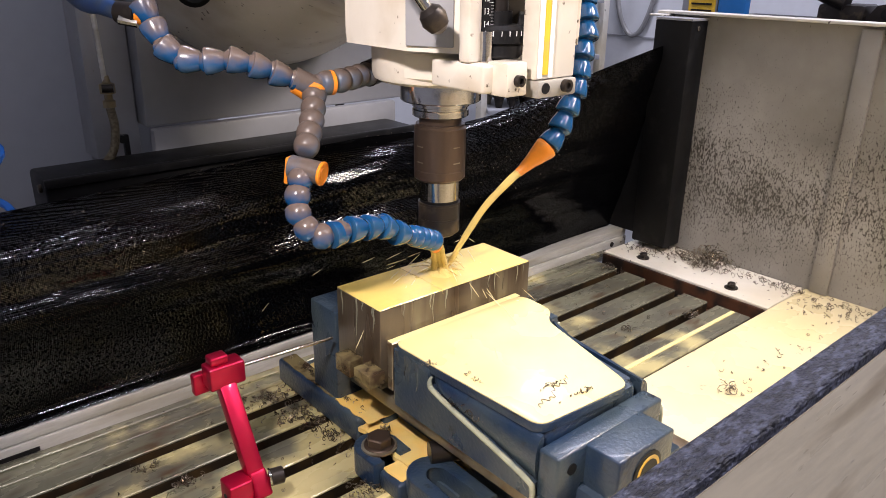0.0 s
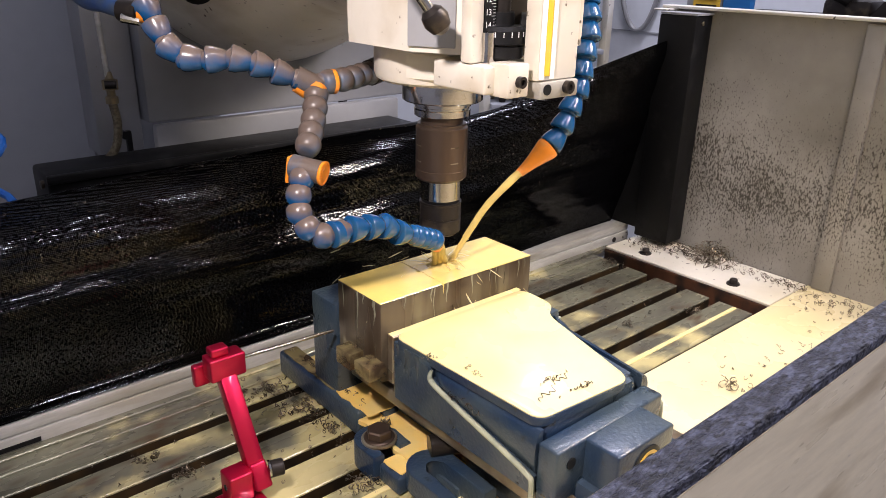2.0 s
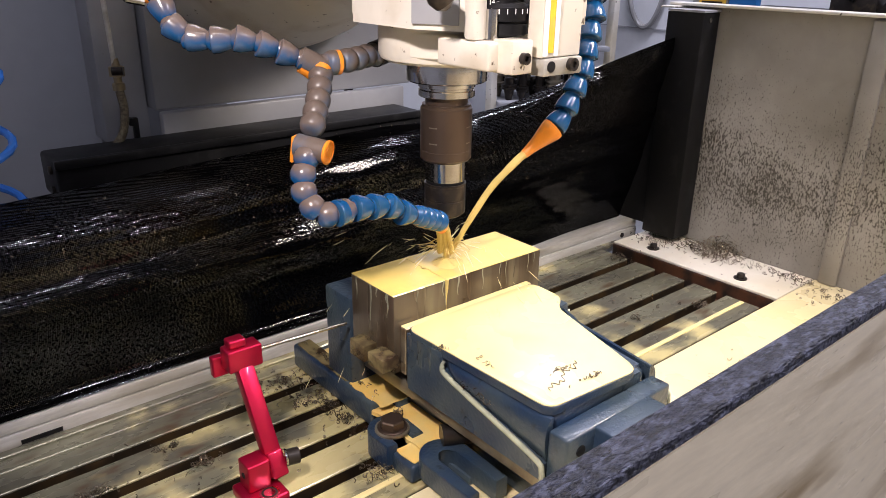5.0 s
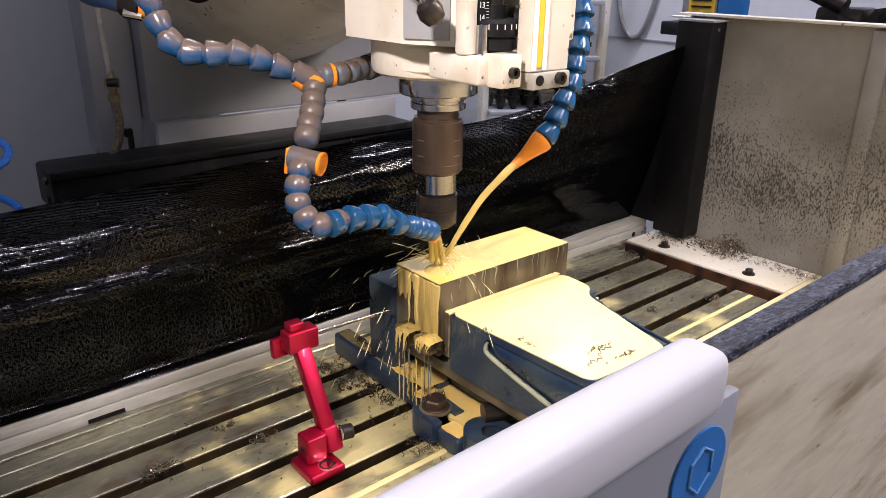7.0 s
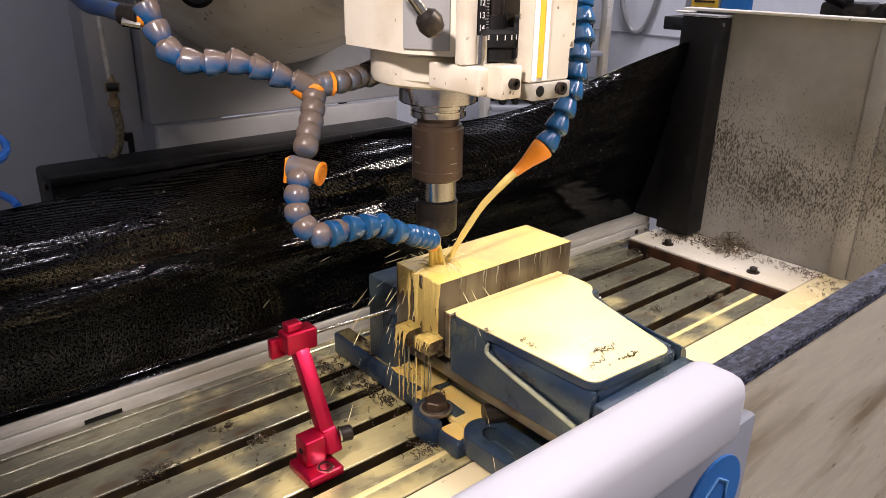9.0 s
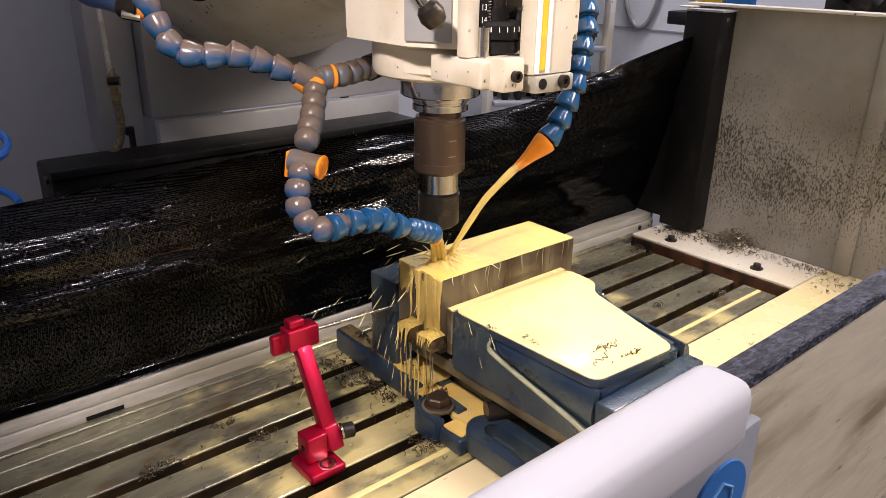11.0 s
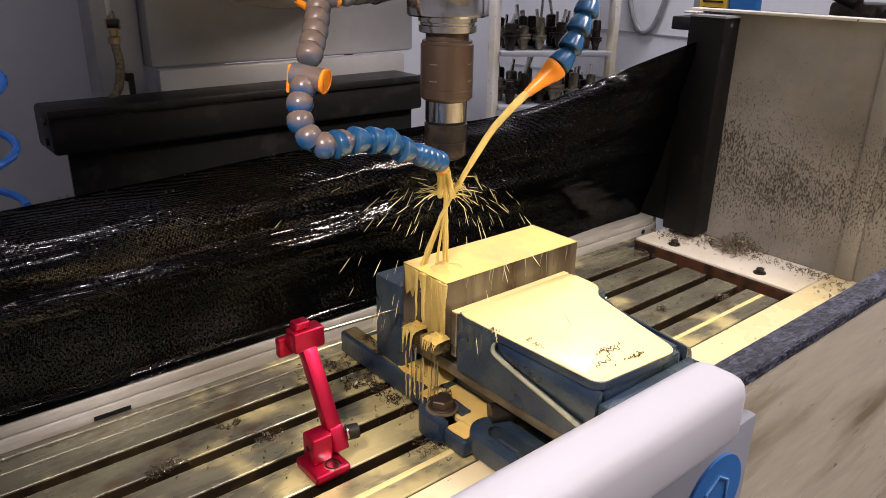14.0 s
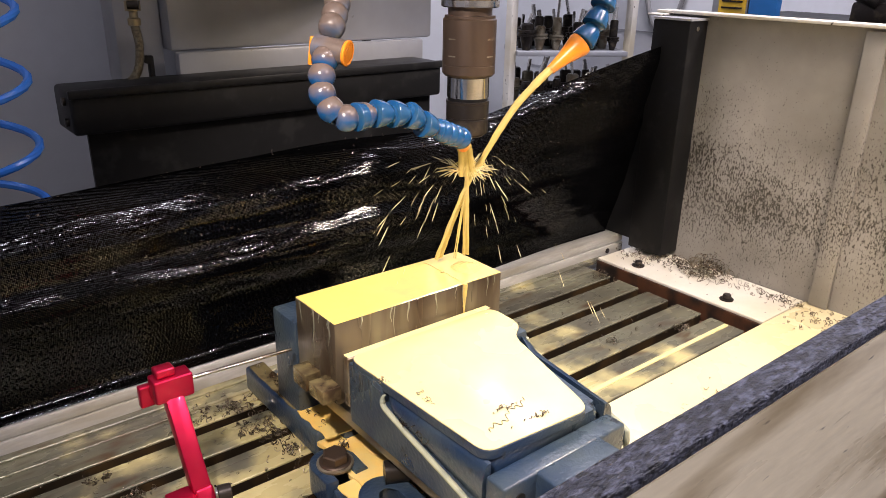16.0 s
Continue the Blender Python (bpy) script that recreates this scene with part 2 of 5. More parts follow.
def rubber_material():
    m = mat("wet_black_rubber", (0.0022, 0.0022, 0.0025), 0.6, 0, (0.006, 0.0045, 0.003), 5, 0.62, 0.1, 0.2, 90, 0.0)
    nt = m.node_tree
    b = nt.nodes["Principled BSDF"]
    L = nt.links.new
    uv = nt.nodes.new("ShaderNodeTexCoord")
    w1, w2 = nt.nodes.new("ShaderNodeTexWave"), nt.nodes.new("ShaderNodeTexWave")
    for w, d in ((w1, "X"), (w2, "Z")):
        w.bands_direction = d
        w.inputs["Scale"].default_value, w.inputs["Distortion"].default_value = 180, 0.5
        L(uv.outputs["Object"], w.inputs["Vector"])
    nz = nt.nodes.new("ShaderNodeTexNoise")
    nz.inputs["Scale"].default_value, nz.inputs["Detail"].default_value = 55, 6
    L(uv.outputs["Object"], nz.inputs["Vector"])
    add = nt.nodes.new("ShaderNodeMath")
    add.operation = "MULTIPLY"
    L(w1.outputs["Fac"], add.inputs[0])
    L(w2.outputs["Fac"], add.inputs[1])
    add2 = nt.nodes.new("ShaderNodeMath")
    add2.operation = "MULTIPLY_ADD"
    L(nz.outputs["Fac"], add2.inputs[0])
    add2.inputs[1].default_value = 0.7
    L(add.outputs[0], add2.inputs[2])
    bp = nt.nodes.new("ShaderNodeBump")
    bp.inputs["Strength"].default_value, bp.inputs["Distance"].default_value = 0.040, 0.0011
    fine = nt.nodes.new("ShaderNodeTexNoise")
    fine.inputs["Scale"].default_value, fine.inputs["Detail"].default_value = 420, 2
    L(uv.outputs["Object"], fine.inputs["Vector"])
    add3 = nt.nodes.new("ShaderNodeMath")
    L(add2.outputs[0], add3.inputs[0])
    add3.operation = "MULTIPLY_ADD"
    add3.inputs[1].default_value = 1.0
    soft_dots = nt.nodes.new("ShaderNodeMath")
    soft_dots.operation = "MULTIPLY"
    soft_dots.inputs[1].default_value = 0.2
    L(fine.outputs["Fac"], soft_dots.inputs[0])
    L(soft_dots.outputs[0], add3.inputs[2])
    L(add3.outputs[0], bp.inputs["Height"])
    L(bp.outputs[0], b.inputs["Normal"])
    L(bp.outputs[0], b.inputs["Coat Normal"])
    b.inputs["Specular IOR Level"].default_value = 0.0
    # wet patches shine, dry ones stay dull
    wet = nt.nodes.new("ShaderNodeTexNoise")
    wet.inputs["Scale"].default_value, wet.inputs["Detail"].default_value = 11, 8
    mp = nt.nodes.new("ShaderNodeMapping")
    mp.inputs["Scale"].default_value = (0.25, 1, 1.8)
    L(uv.outputs["Object"], mp.inputs[0])
    L(mp.outputs[0], wet.inputs["Vector"])
    rw = nt.nodes.new("ShaderNodeMapRange")
    rw.inputs[1].default_value, rw.inputs[2].default_value, rw.inputs[3].default_value, rw.inputs[4].default_value = 0.36, 0.50, 0.0, 1.0
    L(wet.outputs["Fac"], rw.inputs[0])
    # only the raised threads and grains carry the wet shine
    top = nt.nodes.new("ShaderNodeMapRange")
    top.inputs[1].default_value, top.inputs[2].default_value, top.inputs[3].default_value = 0.10, 0.40, 0.05
    L(add.outputs[0], top.inputs[0])
    dots = nt.nodes.new("ShaderNodeMapRange")
    dots.inputs[1].default_value, dots.inputs[2].default_value, dots.inputs[3].default_value = 0.40, 0.50, 0.03
    L(fine.outputs["Fac"], dots.inputs[0])
    k1, k2 = nt.nodes.new("ShaderNodeMath"), nt.nodes.new("ShaderNodeMath")
    k1.operation = k2.operation = "MULTIPLY"
    L(rw.outputs[0], k1.inputs[0])
    L(top.outputs[0], k1.inputs[1])
    L(k1.outputs[0], k2.inputs[0])
    L(dots.outputs[0], k2.inputs[1])
    L(k2.outputs[0], b.inputs["Coat Weight"])
    b.inputs["Coat Roughness"].default_value, b.inputs["Coat IOR"].default_value = 0.08, 2.4
    return m


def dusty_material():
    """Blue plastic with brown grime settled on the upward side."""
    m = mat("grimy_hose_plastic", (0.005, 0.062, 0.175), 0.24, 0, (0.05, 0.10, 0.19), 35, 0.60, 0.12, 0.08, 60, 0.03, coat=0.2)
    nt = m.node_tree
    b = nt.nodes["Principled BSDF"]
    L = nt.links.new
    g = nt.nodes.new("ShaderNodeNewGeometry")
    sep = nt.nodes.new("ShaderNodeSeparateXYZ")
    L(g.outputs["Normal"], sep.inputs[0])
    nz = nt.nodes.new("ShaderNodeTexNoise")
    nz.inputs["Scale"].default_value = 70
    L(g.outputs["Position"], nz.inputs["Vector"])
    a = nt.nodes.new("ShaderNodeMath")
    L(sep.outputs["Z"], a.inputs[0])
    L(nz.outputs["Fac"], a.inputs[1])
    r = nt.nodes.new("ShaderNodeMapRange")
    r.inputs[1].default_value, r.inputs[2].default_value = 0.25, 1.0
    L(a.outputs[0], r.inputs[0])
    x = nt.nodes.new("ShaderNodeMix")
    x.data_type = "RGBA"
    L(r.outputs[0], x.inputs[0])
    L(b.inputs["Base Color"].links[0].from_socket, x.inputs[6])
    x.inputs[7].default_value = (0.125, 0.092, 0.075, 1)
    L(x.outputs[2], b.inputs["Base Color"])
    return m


def speckled_material():
    """White guard paint, peppered with black grime that thickens towards the tray, then thins at the foot to imitate
    lamplight.
    """
    m = mat("speckled_guard_paint", (0.32, 0.305, 0.28), 0.40, 0, (0.19, 0.178, 0.155), 7, 0.52, 0.2, 0.05, 40, 0.05, 150,
            dirt2=(0.10, 0.08, 0.06), dirt2_scale=38, dirt2_at=0.76, dirt2_soft=0.02)
    nt = m.node_tree
    b = nt.nodes["Principled BSDF"]
    L = nt.links.new
    co = nt.nodes.new("ShaderNodeTexCoord")
    sep = nt.nodes.new("ShaderNodeSeparateXYZ")
    L(co.outputs["Object"], sep.inputs[0])
    mp = nt.nodes.new("ShaderNodeMapping")
    mp.inputs["Scale"].default_value = (1, 1, 0.5)
    L(co.outputs["Object"], mp.inputs[0])
    nz = nt.nodes.new("ShaderNodeTexNoise")
    nz.inputs["Scale"].default_value, nz.inputs["Detail"].default_value = 400, 9
    nz.inputs["Roughness"].default_value = 0.70
    L(mp.outputs[0], nz.inputs["Vector"])
    big = nt.nodes.new("ShaderNodeTexNoise")
    big.inputs["Scale"].default_value, big.inputs["Detail"].default_value = 9, 4
    L(co.outputs["Object"], big.inputs["Vector"])
    # band of grime between 0.06 and 0.25 m up
    r = nt.nodes.new("ShaderNodeMapRange")
    r.inputs[1].default_value, r.inputs[2].default_value, r.inputs[3].default_value, r.inputs[4].default_value = 0.34, 0.18, 0.0, 0.155
    L(sep.outputs["Z"], r.inputs[0])
    r2 = nt.nodes.new("ShaderNodeMapRange")
    r2.inputs[1].default_value, r2.inputs[2].default_value, r2.inputs[3].default_value, r2.inputs[4].default_value = 0.35, 0.7, -0.02, 0.06
    L(big.outputs["Fac"], r2.inputs[0])
    # fewer specks at the foot: the lamplit lower panel, put into the colour
    r3 = nt.nodes.new("ShaderNodeMapRange")
    r3.inputs[1].default_value, r3.inputs[2].default_value, r3.inputs[3].default_value, r3.inputs[4].default_value = 0.04, 0.13, -0.10, 0.0
    L(sep.outputs["Z"], r3.inputs[0])
    both = nt.nodes.new("ShaderNodeMath")
    L(r.outputs[0], both.inputs[0])
    L(r3.outputs[0], both.inputs[1])
    s1 = nt.nodes.new("ShaderNodeMath")
    L(nz.outputs["Fac"], s1.inputs[0])
    L(both.outputs[0], s1.inputs[1])
    s2 = nt.nodes.new("ShaderNodeMath")
    L(s1.outputs[0], s2.inputs[0])
    L(r2.outputs[0], s2.inputs[1])
    t = nt.nodes.new("ShaderNodeMapRange")
    t.inputs[1].default_value, t.inputs[2].default_value = 0.655, 0.70
    L(s2.outputs[0], t.inputs[0])
    x = nt.nodes.new("ShaderNodeMix")
    x.data_type = "RGBA"
    L(t.outputs[0], x.inputs[0])
    old = b.inputs["Base Color"].links[0].from_socket
    L(old, x.inputs[6])
    x.inputs[7].default_value = (0.045, 0.04, 0.03, 1)
    L(x.outputs[2], b.inputs["Base Color"])
    return m


def coolant_material():
    m = bpy.data.materials.new("milky_yellow_coolant")
    m.use_nodes = True
    b = m.node_tree.nodes["Principled BSDF"]
    b.inputs["Base Color"].default_value = (0.92, 0.72, 0.25, 1)
    b.inputs["Roughness"].default_value = 0.12
    b.inputs["Transmission Weight"].default_value = 0.35
    b.inputs["IOR"].default_value = 1.33
    n = m.node_tree.nodes.new("ShaderNodeTexNoise")
    n.inputs["Scale"].default_value = 220
    bp = m.node_tree.nodes.new("ShaderNodeBump")
    bp.inputs["Strength"].default_value, bp.inputs["Distance"].default_value = 0.3, 0.002
    m.node_tree.links.new(n.outputs["Fac"], bp.inputs["Height"])
    m.node_tree.links.new(bp.outputs[0], b.inputs["Normal"])
    return m


def wet_land_material():
    """Cast iron lands: oily brown, with milky coolant standing round the vise."""
    m = mat("wet_cast_iron", (0.135, 0.128, 0.098), 0.28, 0.45, (0.23, 0.225, 0.155), 6, 0.52, 0.12, 0.15, 40, 0.08, 300, (1, 3, 1), 0.12,
            dirt2=(0.10, 0.055, 0.028), dirt2_scale=16, dirt2_at=0.64, dirt2_soft=0.08)
    nt = m.node_tree
    b = nt.nodes["Principled BSDF"]
    L = nt.links.new
    co = nt.nodes.new("ShaderNodeTexCoord")
    nz = nt.nodes.new("ShaderNodeTexNoise")
    nz.inputs["Scale"].default_value, nz.inputs["Detail"].default_value = 13, 7
    L(co.outputs["Object"], nz.inputs["Vector"])
    far = nt.nodes.new("ShaderNodeVectorMath")
    far.operation = "DISTANCE"
    far.inputs[1].default_value = (0.49, 0.50, 0)
    L(co.outputs["Object"], far.inputs[0])
    reach = nt.nodes.new("ShaderNodeMapRange")
    reach.inputs[1].default_value, reach.inputs[2].default_value, reach.inputs[3].default_value, reach.inputs[4].default_value = 0.15, 0.46, 0.23, -0.10
    L(far.outputs["Value"], reach.inputs[0])
    s = nt.nodes.new("ShaderNodeMath")
    L(nz.outputs["Fac"], s.inputs[0])
    L(reach.outputs[0], s.inputs[1])
    r = nt.nodes.new("ShaderNodeMapRange")
    r.inputs[1].default_value, r.inputs[2].default_value, r.inputs[4].default_value = 0.50, 0.66, 0.92
    L(s.outputs[0], r.inputs[0])
    tone = nt.nodes.new("ShaderNodeMix")
    tone.data_type = "RGBA"
    tone.inputs[6].default_value, tone.inputs[7].default_value = (0.36, 0.32, 0.15, 1), (0.60, 0.51, 0.24, 1)
    L(nz.outputs["Fac"], tone.inputs[0])
    x = nt.nodes.new("ShaderNodeMix")
    x.data_type = "RGBA"
    L(r.outputs[0], x.inputs[0])
    L(b.inputs["Base Color"].links[0].from_socket, x.inputs[6])
    L(tone.outputs[2], x.inputs[7])
    L(x.outputs[2], b.inputs["Base Color"])
    dry = nt.nodes.new("ShaderNodeMapRange")
    dry.inputs[3].default_value, dry.inputs[4].default_value = 0.45, 0.0
    L(r.outputs[0], dry.inputs[0])
    L(dry.outputs[0], b.inputs["Metallic"])
    L(r.outputs[0], b.inputs["Coat Weight"])
    b.inputs["Coat Roughness"].default_value = 0.08
    return m


M["land"] = wet_land_material()
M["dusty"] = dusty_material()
M["rubber"] = rubber_material()
M["panel"] = speckled_material()
M["coolant"] = coolant_material()

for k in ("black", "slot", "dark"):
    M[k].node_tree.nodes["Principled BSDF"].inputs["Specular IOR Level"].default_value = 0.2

TABLE_THINGS, HEAD_THINGS = [], []


# ---- building helpers ----
def empty(name, place=(0, 0, 0), riders=None):
    ob = new(name)
    ob.empty_display_size = 0.02
    ob.matrix_basis = Matrix.Translation(place)
    if riders is not None:
        riders.append(ob)
    return ob


def mesh_of(name, bm, material, smooth=True):
    me = bpy.data.meshes.new(name)
    bmesh.ops.recalc_face_normals(bm, faces=bm.faces)
    bm.to_mesh(me)
    bm.free()
    me.materials.append(material)
    if smooth:
        for p in me.polygons:
            p.use_smooth = True
        me.set_sharp_from_angle(angle=radians(32))
    return me


def part(name, bm, material, parent, label=""):
    ob = new(name, mesh_of(name, bm, material))
    ob.parent = parent
    if parent is not None and parent.type == "EMPTY":
        ob.matrix_basis = Matrix.Translation(-parent.matrix_basis.translation)
    return tagged(ob, label)


def thing(name, bm, material, riders=None):
    ob = new(name, mesh_of(name, bm, material))
    if riders is not None:
        riders.append(ob)
    return ob


def add_box(bm, x0, x1, y0, y1, z0, z1, bevel=0.0, seg=2, turn=None):
    v = [bm.verts.new((x, y, z)) for z in (z0, z1) for y in (y0, y1) for x in (x0, x1)]
    fs = [bm.faces.new([v[i] for i in f]) for f in ((0, 2, 3, 1), (4, 5, 7, 6), (0, 1, 5, 4), (2, 6, 7, 3), (0, 4, 6, 2), (1, 3, 7, 5))]
    if turn is not None:
        bmesh.ops.transform(bm, matrix=turn, verts=v)
    if bevel:
        es = list({e for f in fs for e in f.edges})
        bmesh.ops.bevel(bm, geom=es, offset=bevel, segments=seg, affect="EDGES", profile=0.5)
    return bm


def box(*a, **k):
    return add_box(bmesh.new(), *a, **k)


def add_prism(bm, outline, z0, z1, bevel=0.0, seg=2, axis="z"):
    """A slab from a plan outline; axis: the direction along which it is thick."""
    def p(u, v, w):
        return {"z": (u, v, w), "x": (w, u, v), "y": (u, w, v)}[axis]
    lo = [bm.verts.new(p(u, v, z0)) for u, v in outline]
    hi = [bm.verts.new(p(u, v, z1)) for u, v in outline]
    n = len(outline)
    bm.faces.new(lo[::-1])
    top = bm.faces.new(hi)
    for i in range(n):
        bm.faces.new((lo[i], lo[(i + 1) % n], hi[(i + 1) % n], hi[i]))
    if bevel:
        bmesh.ops.bevel(bm, geom=list(top.edges), offset=bevel, segments=seg, affect="EDGES", profile=0.5)
    return bm


def add_lathe(bm, profile, m=None, seg=24):
    """profile: (radius, height) rows, turned about z, then placed by m."""
    rings = []
    for r, h in profile:
        rings.append([bm.verts.new((max(r, 1e-5) * math.cos(2 * math.pi * i / seg), max(r, 1e-5) * math.sin(2 * math.pi * i / seg), h)) for i in range(seg)])
    for a, b in zip(rings, rings[1:]):
        for i in range(seg):
            bm.faces.new((a[i], a[(i + 1) % seg], b[(i + 1) % seg], b[i]))
    bm.faces.new(rings[0][::-1])
    bm.faces.new(rings[-1])
    if m is not None:
        bmesh.ops.transform(bm, matrix=m, verts=[v for r in rings for v in r])
    return bm


def lathe(profile, m=None, seg=24):
    return add_lathe(bmesh.new(), profile, m, seg)


def along(a, b):
    """The pose that puts z along the way from a to b, at a."""
    a, b = Vector(a), Vector(b)
    return Matrix.Translation(a) @ (b - a).to_track_quat("Z", "Y").to_matrix().to_4x4()


def add_rod(bm, a, b, r, seg=16, r2=None):
    n = (Vector(b) - Vector(a)).length
    return add_lathe(bm, [(r, 0), (r2 or r, n)], along(a, b), seg)


def rod(a, b, r, seg=16, r2=None):
    return add_rod(bmesh.new(), a, b, r, seg, r2)


def spline(points, n=12):
    """Catmull-Rom points through the given ones."""
    p = [Vector(q) for q in points]
    p = [2 * p[0] - p[1]] + p + [2 * p[-1] - p[-2]]
    out = []
    for i in range(1, len(p) - 2):
        for k in range(n):
            t = k / n
            out.append(0.5 * ((2 * p[i]) + (p[i + 1] - p[i - 1]) * t + (2 * p[i - 1] - 5 * p[i] + 4 * p[i + 1] - p[i + 2]) * t * t
                              + (3 * p[i] - p[i - 1] - 3 * p[i + 1] + p[i + 2]) * t ** 3))
    out.append(p[-2])
    return out


def add_tube(bm, pts, radius, seg=10):
    pts = [Vector(p) for p in pts]
    rr = radius if isinstance(radius, (list, tuple)) else [radius] * len(pts)
    rings, up = [], Vector((0.3, 0.2, 0.93)).normalized()
    for i, p in enumerate(pts):
        d = (pts[min(i + 1, len(pts) - 1)] - pts[max(i - 1, 0)]).normalized()
        s = d.cross(up)
        if s.length < 0.05:
            s = d.cross(Vector((1, 0, 0)))
        s.normalize()
        u = s.cross(d).normalized()
        rings.append([bm.verts.new(p + rr[i] * (math.cos(2 * math.pi * k / seg) * s + math.sin(2 * math.pi * k / seg) * u)) for k in range(seg)])
    for a, b in zip(rings, rings[1:]):
        for k in range(seg):
            bm.faces.new((a[k], a[(k + 1) % seg], b[(k + 1) % seg], b[k]))
    bm.faces.new(rings[0][::-1])
    bm.faces.new(rings[-1])
    return bm


def tube(pts, radius, seg=10):
    return add_tube(bmesh.new(), pts, radius, seg)


def rounded(outline, r, n=5):
    """Round the corners of a plan outline."""
    out, k = [], len(outline)
    for i in range(k):
        a, b, c = (Vector(outline[(i + j) % k]) for j in (-1, 0, 1))
        d1, d2 = (a - b), (c - b)
        q = min(r, d1.length * 0.45, d2.length * 0.45)
        p1, p2 = b + d1.normalized() * q, b + d2.normalized() * q
        for j in range(n + 1):
            t = j / n
            out.append(tuple((1 - t) ** 2 * p1 + 2 * t * (1 - t) * b + t * t * p2))
    return out


def hexagon(r):
    return [(r * math.cos(math.pi / 3 * i), r * math.sin(math.pi / 3 * i)) for i in range(6)]


# ---- room ----
def room():
    b = thing("floor", box(-2.5, 3.2, -2.2, 3.2, -1.02, -0.95), M["floor"])
    tagged(b, "grey oily concrete workshop floor", "floor", kind="structure")
    w = thing("wall_east", box(2.6, 2.7, -2.2, 3.2, -0.95, 2.6), M["wall"])
    tagged(w, "white painted block wall of the workshop", "wall", kind="structure")
    w = thing("wall_north", box(-2.5, 2.6, 2.6, 2.7, -0.95, 2.6), M["wall"])
    tagged(w, "white painted block wall behind the machine", "wall", kind="structure")
    w = thing("wall_west", box(-2.6, -2.5, -2.2, 2.7, -0.95, 2.6), M["wall"])
    tagged(w, "plain pale painted workshop wall", "wall", kind="structure")
    w = thing("wall_south", box(-2.5, 2.6, -2.3, -2.2, -0.95, 2.6), M["wall"])
    tagged(w, "plain pale painted workshop wall", "wall", kind="structure")
    c = thing("ceiling", box(-2.6, 2.7, -2.3, 2.7, 2.6, 2.66), M["wall"])
    tagged(c, "plain white workshop ceiling", "ceiling", kind="structure")
    # block courses on the east wall
    for i in range(7):
        j = part("mortar_joint", box(2.594, 2.5985, 0.9, 2.6, -0.35 + 0.2 * i, -0.346 + 0.2 * i), M["cabinet"], bpy.data.objects["wall_east"])


def machine_table():
    t = empty("machine_table", (0, 0.63, -0.02), TABLE_THINGS)
    tagged(t, "cast-iron milling table with T-slots, wet with yellow coolant", "machine table")
    # bed, slot walls and slot floors are far darker than the lands
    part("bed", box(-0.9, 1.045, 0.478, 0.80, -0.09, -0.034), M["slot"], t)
    lips = [0.7315, 0.6715, 0.612, 0.5515]
    w = 0.0165
    ys = [(lips[0], 0.800)] + [(lips[i + 1], lips[i] - w) for i in range(3)] + [(0.478, lips[3] - w)]
    for y0, y1 in ys:
        bm = box(-0.9, 1.045, y0, y1, -0.0035, 0.0, bevel=0.0010, seg=1)
        part("table_land", bm, M["land"], t)
        part("slot_wall", box(-0.9, 1.0445, y0 + 0.0006, y1 - 0.0006, -0.018, -0.0036), M["slot"], t, "dark wall of the T-slot")
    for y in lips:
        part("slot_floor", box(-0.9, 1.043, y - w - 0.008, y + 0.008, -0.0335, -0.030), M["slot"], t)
    for y in (0.505, 0.768):
        part("edge_ridge", box(-0.9, 1.040, y - 0.0035, y + 0.0035, -0.001, 0.0018, bevel=0.0008, seg=1), M["cream" if y < 0.6 else "land"], t, "thin raised edge ridge")


def tray():
    t = empty("coolant_tray", (0.4, 0.27, 0.0), TABLE_THINGS)
    tagged(t, "white sheet-metal coolant tray round the machine table, splashed yellow", "coolant tray")
    part("front_tray", box(-0.9, 1.200, 0.072, 0.466, 0.002, 0.010, bevel=0.001, seg=1), M["tray"], t)
    part("end_trough", box(1.046, 1.090, 0.468, 0.79, -0.030, -0.026), M["rust"], t, "rusty brown trough")
    part("trough_wall", box(1.0705, 1.0745, 0.468, 0.785, -0.026, 0.006), M["rust"], t)
    part("end_plate", box(1.072, 1.196, 0.4665, 0.785, 0.0065, 0.0115, bevel=0.001, seg=1), M["white"], t)
    for y in (0.717, 0.544):
        b = part("bolt", lathe([(0.011, 0), (0.011, 0.002), (0.0065, 0.002), (0.0065, 0.008), (0.0055, 0.0095), (0.001, 0.0095)], Matrix.Translation((1.10, y, 0.0115)), 12), M["dark"], t, "dark hex bolt with washer")
    r = empty("back_rail", (0.1, 0.82, 0.0), TABLE_THINGS)
    tagged(r, "worn grey-white steel rail along the table", "rail")
    part("rail_bar", box(-0.9, 1.165, 0.803, 0.836, -0.02, 0.0175, bevel=0.002), M["rail"], r)
    part("rail_cap", box(-0.9, 1.165, 0.8045, 0.836, 0.0180, 0.033, bevel=0.003), M["rail"], r)
    part("rail_ledge", box(-0.9, 1.10, 0.7905, 0.8025, -0.004, 0.003, bevel=0.001, seg=1), M["land"], r, "oily ledge at its foot")
    part("rail_notch", box(0.070, 0.112, 0.8018, 0.8030, 0.0035, 0.0085), M["black"], r)
    for x in (-0.3, 0.55, 1.12):
        part("rail_screw", lathe([(0.005, 0), (0.005, 0.0015), (0.003, 0.002)], along((x, 0.803, 0.008), (x, 0.79, 0.008)), 12), M["dark"], r)


